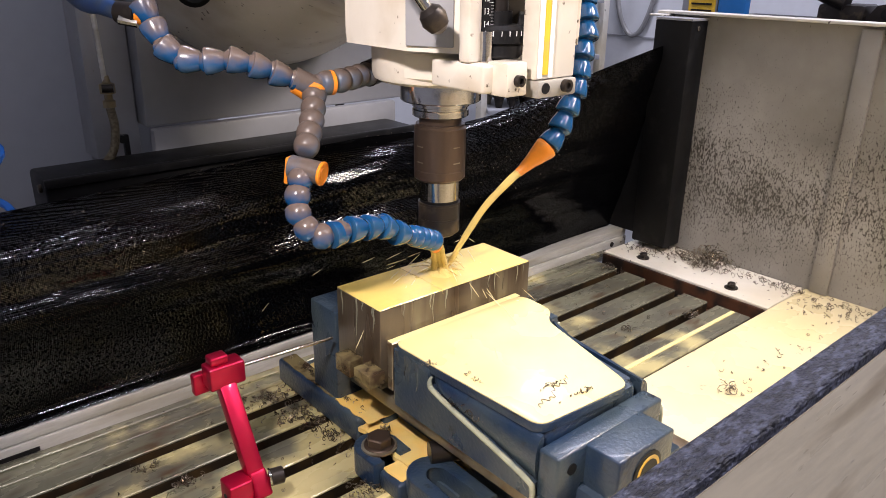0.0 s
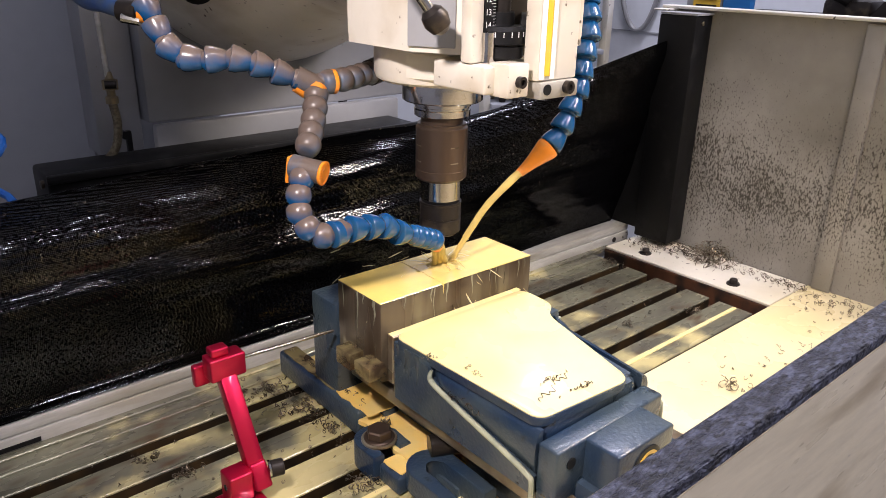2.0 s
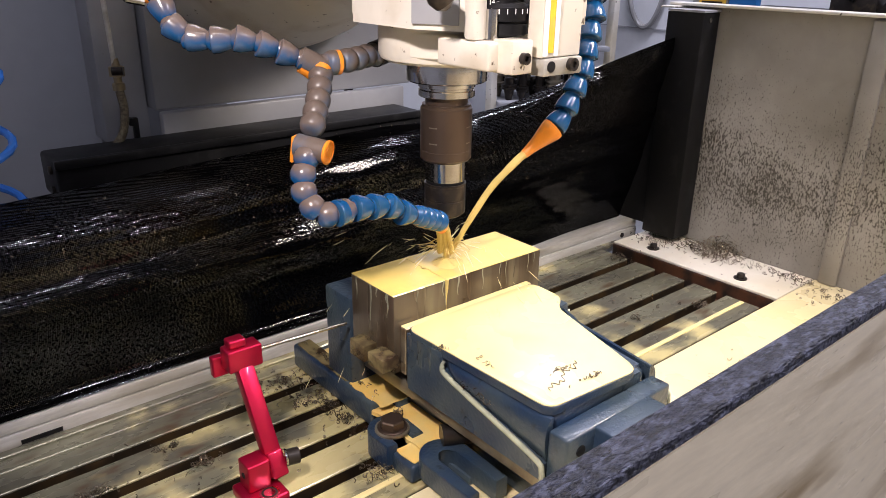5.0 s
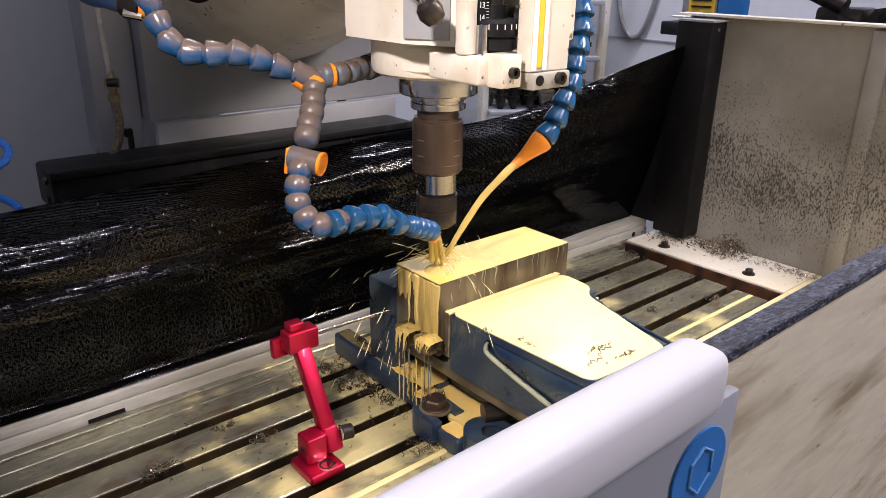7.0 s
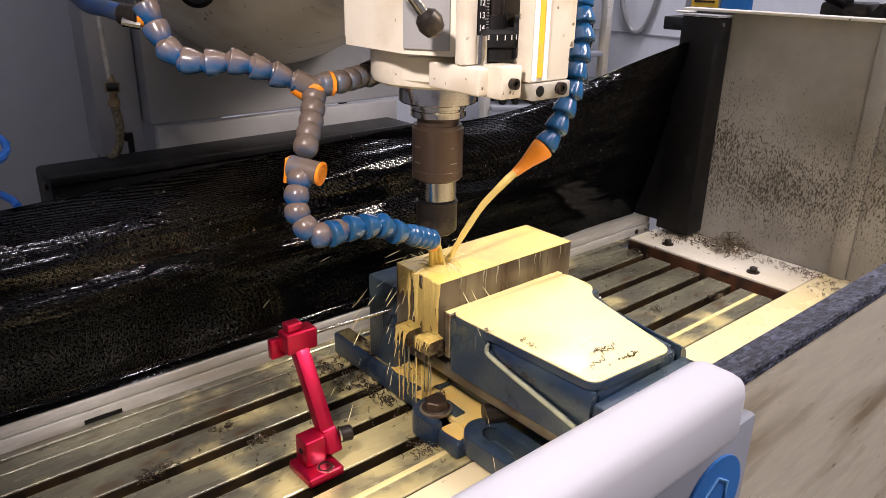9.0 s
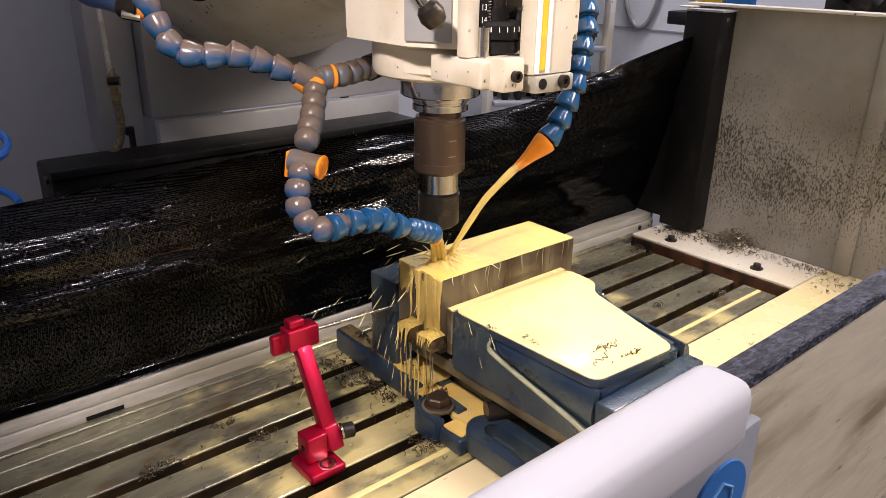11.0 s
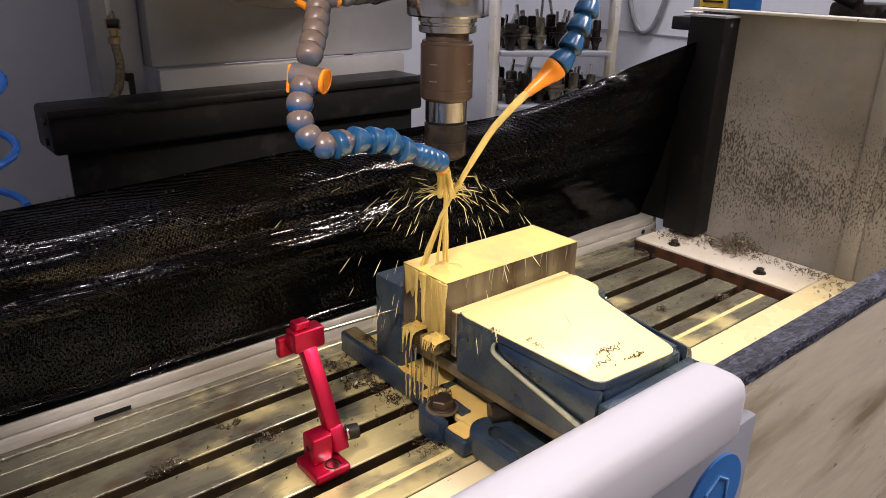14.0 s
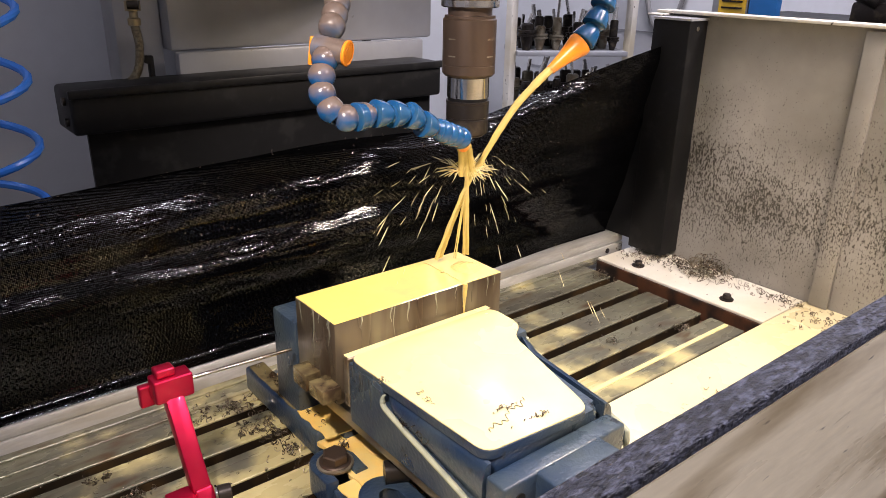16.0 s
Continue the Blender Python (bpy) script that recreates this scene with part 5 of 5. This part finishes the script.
    part("yellow_label", box(2.045, 2.0485, 1.19, 1.275, 0.375, 0.70), M["yellow"], b)
    part("grey_side", box(2.05, 2.08, 1.188, 1.30, 0.373, 0.70, bevel=0.004), M["cabinet"], b)
    for i in range(4):
        part("label_bar", box(2.042, 2.0448, 1.20, 1.265, 0.393 + 0.018 * i, 0.398 + 0.018 * i), M["dark"], b)
    t = empty("bench", (2.2, 0.9, 0.3))
    tagged(t, "dark bench with machine parts beyond the guard", "bench")
    part("bench_top", box(1.95, 2.5, 0.1, 1.30, 0.335, 0.372, bevel=0.004), M["black"], t)
    part("bench_leg", box(2.0, 2.05, 0.9, 0.95, -0.95, 0.335), M["black"], t)
    part("bench_leg", box(2.0, 2.05, 0.2, 0.25, -0.95, 0.335), M["black"], t)
    m = empty("clamp_block", (2.1, 0.85, 0.40))
    tagged(m, "dark grey cast clamp standing on the bench", "clamp")
    part("body", box(2.04, 2.14, 0.78, 0.90, 0.373, 0.43, bevel=0.012), M["dark"], m)
    part("arm", rod((2.05, 0.83, 0.43), (2.05, 0.93, 0.47), 0.022, 14), M["dark"], m)
    m = empty("machine_part", (2.1, 0.7, 0.40))
    tagged(m, "grey cast machine part with a bore on the bench", "machine part")
    part("body", add_prism(bmesh.new(), [(0.66, 0.373), (0.79, 0.373), (0.75, 0.43), (0.70, 0.44)], 2.03, 2.10, axis="x"), M["dark"], m)
    part("bore", lathe([(0.014, 0), (0.014, 0.002)], along((2.0295, 0.725, 0.41), (2.0, 0.725, 0.41)), 16), M["black"], m)


# ---- coolant and swarf ----
def streams():
    s = empty("coolant_stream", (0.55, 0.57, 0.24), HEAD_THINGS)
    tagged(s, "thin yellow coolant jet curving from the nozzle to the cutter", "coolant jet", "coolant jets")
    pts = spline([(0.572, 0.543, 0.296), (0.559, 0.554, 0.279), (0.547, 0.567, 0.257), (0.535, 0.578, 0.23), (0.525, 0.589, 0.202), (0.518, 0.597, 0.181)], 8)
    n = len(pts)
    part("jet", tube([p + Vector((noise.noise(p * 60), noise.noise(p * 60 + Vector((9, 0, 0))), 0)) * 0.0008 for p in pts], [0.0046 - 0.0018 * i / n + 0.0006 * noise.noise(p * 90) for i, p in enumerate(pts)], 12), M["coolant"], s)
    s = empty("coolant_stream", (0.50, 0.59, 0.20), HEAD_THINGS)
    tagged(s, "short yellow coolant jet falling beside the end mill", "coolant jet", "coolant jets")
    for k, (dx, dy) in enumerate(((0, 0), (0.004, -0.003), (-0.004, 0.002))):
        pts = spline([(0.487 + dx, 0.58 + dy, 0.219), (0.497 + dx, 0.589 + dy, 0.206), (0.507 + dx * 1.5, 0.597 + dy * 1.5, 0.180)], 6)
        part("jet", tube(pts, [0.0034 + 0.0010 * noise.noise(p * 120) for p in pts], 10), M["coolant"], s)
    # splash crown round the cutter
    for i in range(26):
        a = 2 * math.pi * i / 26 + random.uniform(-0.1, 0.1)
        far, up = random.uniform(0.010, 0.034), random.uniform(0.003, 0.014)
        o = Vector((0.512, 0.599, 0.1795))
        d = Vector((math.cos(a), math.sin(a), 0))
        pts = spline([o + d * 0.004, o + d * (far * 0.55) + Vector((0, 0, up)), o + d * far + Vector((0, 0, up * 0.45))], 5)
        part("splash", tube(pts, [random.uniform(0.0006, 0.0016) * (1.25 - k / len(pts)) for k in range(len(pts))], 6), M["coolant"], s)
    # the jets cross at the cutter and fall on
    for a, b, n, thick in (((0.518, 0.597, 0.181), (0.488, 0.622, 0.078), 5, 0.0019), ((0.507, 0.597, 0.181), (0.520, 0.611, 0.078), 5, 0.0016), ((0.512, 0.599, 0.181), (0.506, 0.612, 0.078), 3, 0.0008)):
        a, b = Vector(a), Vector(b)
        for i in range(n):
            e = b + Vector((random.uniform(-0.005, 0.005), random.uniform(-0.004, 0.004), 0))
            m = a.lerp(e, 0.45) + Vector((0, 0, 0.008)) + (e - a).cross(Vector((0, 0, 1))) * random.uniform(-0.04, 0.04)
            pts = spline([a + Vector((0, 0, 0.004)), m, e], 9)
            part("falling_jet", tube(pts, [thick * random.uniform(0.7, 1.3) * (1.15 - 0.4 * k / len(pts)) for k in range(len(pts))], 8), M["coolant"], s)


def add_curl(bm, p, size, turns, r, seed):
    """One springy steel chip."""
    rnd = random.Random(seed)
    m = Matrix.Translation(p) @ Euler((rnd.uniform(0, 6.3), rnd.uniform(0, 6.3), rnd.uniform(0, 6.3))).to_matrix().to_4x4()
    n = max(4, int(turns * 8))
    pts = []
    for i in range(n + 1):
        a = 2 * math.pi * turns * i / n
        q = size * (0.5 + 0.5 * i / n)
        pts.append(m @ Vector((q * math.cos(a), q * math.sin(a), size * 1.6 * (i / n - 0.5))))
    lift = min(v.z for v in pts) - p[2]
    add_tube(bm, [v - Vector((0, 0, lift)) for v in pts], r, 3)


def heap(name, label, spots, seed):
    """spots: x, y, z, spread in x, spread in y, height, number, chip size."""
    rnd = random.Random(seed)
    bm = bmesh.new()
    for x, y, z, sx, sy, hz, n, size in spots:
        for i in range(n):
            a, b = rnd.gauss(0, 0.5), rnd.gauss(0, 0.5)
            h = hz * max(0, 1 - (a * a + b * b)) * rnd.random()
            add_curl(bm, (x + a * sx, y + b * sy, z + 0.0004 + h), size * rnd.uniform(0.4, 1.2), rnd.uniform(0.4, 1.6), rnd.uniform(0.00025, 0.0006), rnd.random())
    ob = thing(name, bm, M["chip"], TABLE_THINGS)
    return tagged(ob, label, "swarf", kind="stuff")


def swarf():
    heap("swarf_heap", "tangled grey steel swarf heaped by the guard", [
        (1.155, 0.620, 0.012, 0.030, 0.040, 0.035, 170, 0.0075), (1.16, 0.67, 0.012, 0.03, 0.06, 0.006, 120, 0.005),
        (1.13, 0.735, 0.012, 0.03, 0.05, 0.003, 60, 0.004), (1.165, 0.50, 0.011, 0.02, 0.10, 0.003, 80, 0.004),
        (1.14, 0.40, 0.0105, 0.05, 0.06, 0.002, 70, 0.0035), (1.06, 0.60, -0.025, 0.012, 0.16, 0.002, 50, 0.004)], 3)
    heap("table_swarf", "loose steel chips strewn over the wet table", [
        (0.34, 0.745, 0.0, 0.06, 0.022, 0.001, 100, 0.0035), (0.36, 0.690, 0.0, 0.035, 0.03, 0.003, 70, 0.004), (0.372, 0.640, 0.0, 0.012, 0.05, 0.006, 70, 0.004),
        (0.213, 0.651, 0.0, 0.016, 0.010, 0.006, 30, 0.0045), (0.10, 0.668, 0.0, 0.025, 0.010, 0.004, 34, 0.0045), (0.19, 0.70, 0.0, 0.02, 0.01, 0.001, 14, 0.004),
        (0.25, 0.72, -0.03, 0.25, 0.004, 0.0, 60, 0.004), (0.25, 0.66, -0.03, 0.25, 0.004, 0.0, 60, 0.004), (0.2, 0.60, -0.03, 0.25, 0.004, 0.0, 40, 0.004),
        (0.35, 0.525, 0.0, 0.02, 0.02, 0.004, 60, 0.0035), (0.25, 0.64, 0.0, 0.2, 0.10, 0.0, 60, 0.002),
        (0.9736, 0.5382, 0.0, 0.014, 0.008, 0.004, 26, 0.004), (0.856, 0.574, 0.0, 0.012, 0.008, 0.002, 12, 0.004), (0.70, 0.52, 0.0, 0.03, 0.012, 0.002, 30, 0.0035),
        (0.90, 0.62, 0.0, 0.1, 0.08, 0.0, 24, 0.0025), (1.03, 0.74, 0.0, 0.02, 0.02, 0.004, 30, 0.004)], 4)
    heap("tray_swarf", "a few curled chips on the coolant tray", [
        (0.80, 0.378, 0.0102, 0.010, 0.012, 0.006, 12, 0.006), (0.72, 0.31, 0.0102, 0.02, 0.01, 0.002, 8, 0.004), (0.9, 0.38, 0.0102, 0.15, 0.05, 0.0, 26, 0.003)], 5)
    heap("vise_swarf", "fine steel chips stuck on the wet vise", [
        (0.4009, 0.4897, 0.1458, 0.010, 0.006, 0.001, 7, 0.0016), (0.414, 0.435, 0.1458, 0.004, 0.010, 0.001, 7, 0.0020), (0.40, 0.44, 0.118, 0.003, 0.03, 0.002, 14, 0.003),
        (0.46, 0.385, 0.1458, 0.016, 0.006, 0.0005, 12, 0.0018), (0.40, 0.68, 0.0342, 0.005, 0.06, 0.002, 90, 0.003), (0.40, 0.56, 0.0302, 0.006, 0.006, 0.004, 18, 0.003),
        (0.47, 0.36, 0.1458, 0.03, 0.003, 0.0, 9, 0.0025)], 6)
    # one long stringy chip on the vise
    pts = [Vector((0.428 + 0.058 * i / 40, 0.368 + 0.020 * i / 40 + 0.003 * math.sin(i * 0.33) + 0.0025 * math.sin(i * 1.1), 0.1462)) for i in range(41)]
    c = thing("long_chip", tube(pts, 0.0004, 4), M["chip"], TABLE_THINGS)
    tagged(c, "one long thin stringy chip on the vise top", "swarf")


def running_coolant():
    """Coolant that runs off the block under the jets and drips to the vise base."""
    c = empty("running_coolant", (0.476, 0.575, 0.13))
    tagged(c, "yellow coolant running down and dripping off the block", "running coolant")
    rnd = random.Random(9)
    ny, nz = 46, 30
    grid = []
    for i in range(ny + 1):
        y = 0.5565 + 0.075 * i / ny
        foot = 0.108 + 0.030 * noise.noise(Vector((y * 90, 3.1, 0))) + (0.045 if y > 0.60 else 0)
        foot = max(0.090, foot)
        col = []
        for k in range(nz + 1):
            z = 0.1802 - (0.1802 - foot) * k / nz
            thick = 0.0018 + 0.0022 * noise.noise(Vector((y * 120, z * 26, 1.0))) - 0.0016 * max(0, k / nz - 0.7)
            col.append((y + 0.0015 * noise.noise(Vector((z * 60, y * 40, 2))), z, max(-0.0004, thick)))
        grid.append(col)
    bm = bmesh.new()
    vs = [[bm.verts.new((0.4776 - t, y, z)) for y, z, t in col] for col in grid]
    for a, b in zip(vs, vs[1:]):
        for k in range(nz):
            bm.faces.new((a[k], a[k + 1], b[k + 1], b[k]))
    bmesh.ops.solidify(bm, geom=bm.faces[:], thickness=-0.0012)
    part("sheet", bm, M["coolant"], c)
    # frothing mound where the jets strike
    bm = bmesh.new()
    rings = []
    for k in range(9):
        f = k / 8
        ring = []
        for i in range(48):
            a = 2 * math.pi * i / 48
            w = 1 + 0.30 * noise.noise(Vector((1.5 * math.cos(a), 1.5 * math.sin(a), 4.0)))
            rr = 0.0015 + 0.016 * f * w
            h = 0.0030 * (1 - f) ** 1.5 + 0.0022 * (1 - f * f) * (1 + noise.noise(Vector((rr * 160 * math.cos(a), rr * 160 * math.sin(a), 8.0))))
            ring.append(bm.verts.new((AX - 0.004 + rr * math.cos(a), AY - 0.010 + 1.1 * rr * math.sin(a), 0.1799 + h)))
        rings.append(ring)
    for p, q in zip(rings, rings[1:]):
        for i in range(48):
            bm.faces.new((p[i - 1], q[i - 1], q[i], p[i]))
    bm.faces.new(rings[0])
    bm.faces.new(list(reversed(rings[-1])))
    bmesh.ops.recalc_face_normals(bm, faces=bm.faces[:])
    part("froth", bm, M["coolant"], c, "frothing yellow mound under the jets")
    # uneven runs down the end face, some broad, some thin
    for i in range(16):
        y, foot = rnd.uniform(0.5555, 0.612), rnd.uniform(0.112, 0.160)
        pts = [Vector((0.4752, y + 0.0016 * noise.noise(Vector((k * 0.5, i * 3.1, 0))), 0.1800 - (0.1800 - foot) * k / 11)) for k in range(12)]
        r = rnd.choice([0.0010, 0.0016, 0.0030, 0.0042])
        bm = tube(pts, [max(0.0003, r * (1.15 - 0.9 * k / 11) * (1 + 0.5 * noise.noise(Vector((k * 0.9, i * 5.3, 2))))) for k in range(12)], 10)
        for v in bm.verts:
            v.co.x = 0.4752 + (v.co.x - 0.4752) * 0.45
        part("run", bm, M["coolant"], c)
    # liquid heaped on the two bars, with a ragged fringe
    for y0, y1, z in ((0.5490, 0.5725, 0.1153), (0.5880, 0.6110, 0.1138)):
        bm, rows = bmesh.new(), []
        for i in range(13):
            y = y0 + (y1 - y0) * i / 12
            rows.append([bm.verts.new((0.4770 - 0.0205 * k / 8 - (0.0012 if k == 8 else 0), y + 0.001 * noise.noise(Vector((y * 300, k * 0.7, 1))),
                                       z + max(0.0004, 0.0030 + 0.0036 * noise.noise(Vector((y * 150, k * 0.8, 5)))) * math.sin(math.pi * (0.1 + 0.8 * i / 12)) - (0.0030 if k == 8 else 0))) for k in range(9)])
        for a, b in zip(rows, rows[1:]):
            for k in range(8):
                bm.faces.new((a[k], a[k + 1], b[k + 1], b[k]))
        bmesh.ops.solidify(bm, geom=bm.faces[:], thickness=0.0012)
        part("ledge_pool", bm, M["coolant"], c)
        for i in range(9):
            y, long = rnd.uniform(y0, y1), rnd.choice([0.008, 0.014, 0.022, 0.032])
            r = rnd.uniform(0.0007, 0.0018)
            pts = [Vector((0.4558 - 0.0004 * k, y + 0.0012 * noise.noise(Vector((k * 0.6, i * 2.7, 4))), z + 0.001 - long * k / 7)) for k in range(8)]
            part("fringe", tube(pts, [max(0.0002, r * (1.1 - k / 7)) for k in range(8)], 8), M["coolant"], c)
    for i in range(7):
        y, top = rnd.uniform(0.552, 0.600), rnd.uniform(0.06, 0.105)
        x = 0.458 + rnd.uniform(-0.005, 0.008)
        pts = [Vector((x + 0.0010 * noise.noise(Vector((k * 0.7, i, 1))), y + 0.0012 * noise.noise(Vector((k * 0.7, i, 7))), top - (top - 0.024) * k / 9)) for k in range(10)]
        part("drip", tube(pts, [max(0.0002, 0.0007 * (1 + 1.1 * noise.noise(Vector((k * 1.3, i * 4.1, 3))))) for k in range(10)], 6), M["coolant"], c)
    for i in range(7):
        y = 0.560 + 0.008 * i + rnd.uniform(-0.003, 0.003)
        x = 0.468 + rnd.uniform(-0.004, 0.007)
        pts = [Vector((x, y + 0.0006 * math.sin(k * 1.3), 0.089 - 0.067 * k / 7)) for k in range(8)]
        part("drip", tube(pts, [rnd.uniform(0.0003, 0.0009) for k in range(8)], 6), M["milk"], c)


def spray():
    """Drops flung off the cutter, each on its own short arc, over and over."""
    rnd = random.Random(21)
    me = mesh_of("spray_drop", lathe([(0.0001, -0.014), (0.0003, -0.008), (0.0005, 0.0), (0.0004, 0.006), (0.0001, 0.011)], None, 6), M["spray"])
    for i in range(140):
        a = rnd.choice([rnd.uniform(2.3, 3.7), rnd.uniform(-0.6, 0.9), rnd.uniform(1.7, 3.4), rnd.uniform(-2.0, -1.0), rnd.uniform(-0.4, 0.7)])
        out = Vector((math.cos(a), math.sin(a), 0))
        ob = new("spray_drop", me)
        tagged(ob, "fine yellow coolant drop flung from the cutter", "coolant drop", "coolant spray")
        s = rnd.uniform(0.3, 0.95)
        ob.scale = (s, s, s)
        DROPS.append((ob, out, rnd.uniform(0.25, 1.15), rnd.uniform(-0.3, 0.55), rnd.uniform(0.10, 0.20), rnd.random()))


DROPS = []


def motions():
    for ob in TABLE_THINGS:
        base = ob.matrix_basis.copy()
        walk(ob, [(t, Matrix.Translation((x, y, 0)) @ base) for t, x, y in TABLE_TRAVEL])
    for ob in HEAD_THINGS:
        base = ob.matrix_basis.copy()
        walk(ob, [(t, Matrix.Translation((0, 0, z)) @ base) for t, z in HEAD_TRAVEL])
    ts = [t for t, z in HEAD_TRAVEL]
    zs = [z for t, z in HEAD_TRAVEL]
    for ob in SPINNERS:
        base = ob.matrix_basis.copy()
        rows = []
        for i in range(161):
            t = i / 10
            rows.append((t, Matrix.Translation((0, 0, float(np.interp(t, ts, zs)))) @ base @ Matrix.Rotation(radians(67 * i), 4, "Z")))
        walk(ob, rows)
    for ob, out, speed, lift, life, phase in DROPS:
        rows, t = [], -phase * 0.2
        while t < 16.2:
            for k in range(3):
                tt = t + life * k / 2
                f = 0.10 + 0.90 * k / 2
                z = float(np.interp(max(0, tt), ts, zs)) * (1 if k == 0 else 1)
                d = life * f
                p = Vector((AX, AY, 0.186 + z)) + out * (0.010 + speed * d) + Vector((0, 0, lift * d - 4.9 * d * d))
                way = out * speed + Vector((0, 0, lift - 9.8 * d))
                if 0 <= tt <= 16:
                    rows.append((tt, along(p, p + way)))
            t += life + 0.034
        rows = [(0.0, rows[0][1])] + [r for r in rows if r[0] > 0.034 and r[0] < 15.96] + [(16.0, rows[-1][1])]
        walk(ob, rows)


room()
machine_table()
tray()
side_guard()
rubber_curtain()
front_guard()
vise()
stock()
red_arm()
clamp_key()
milling_head()
column()
hoses()
background()
streams()
swarf()
running_coolant()
spray()
motions()
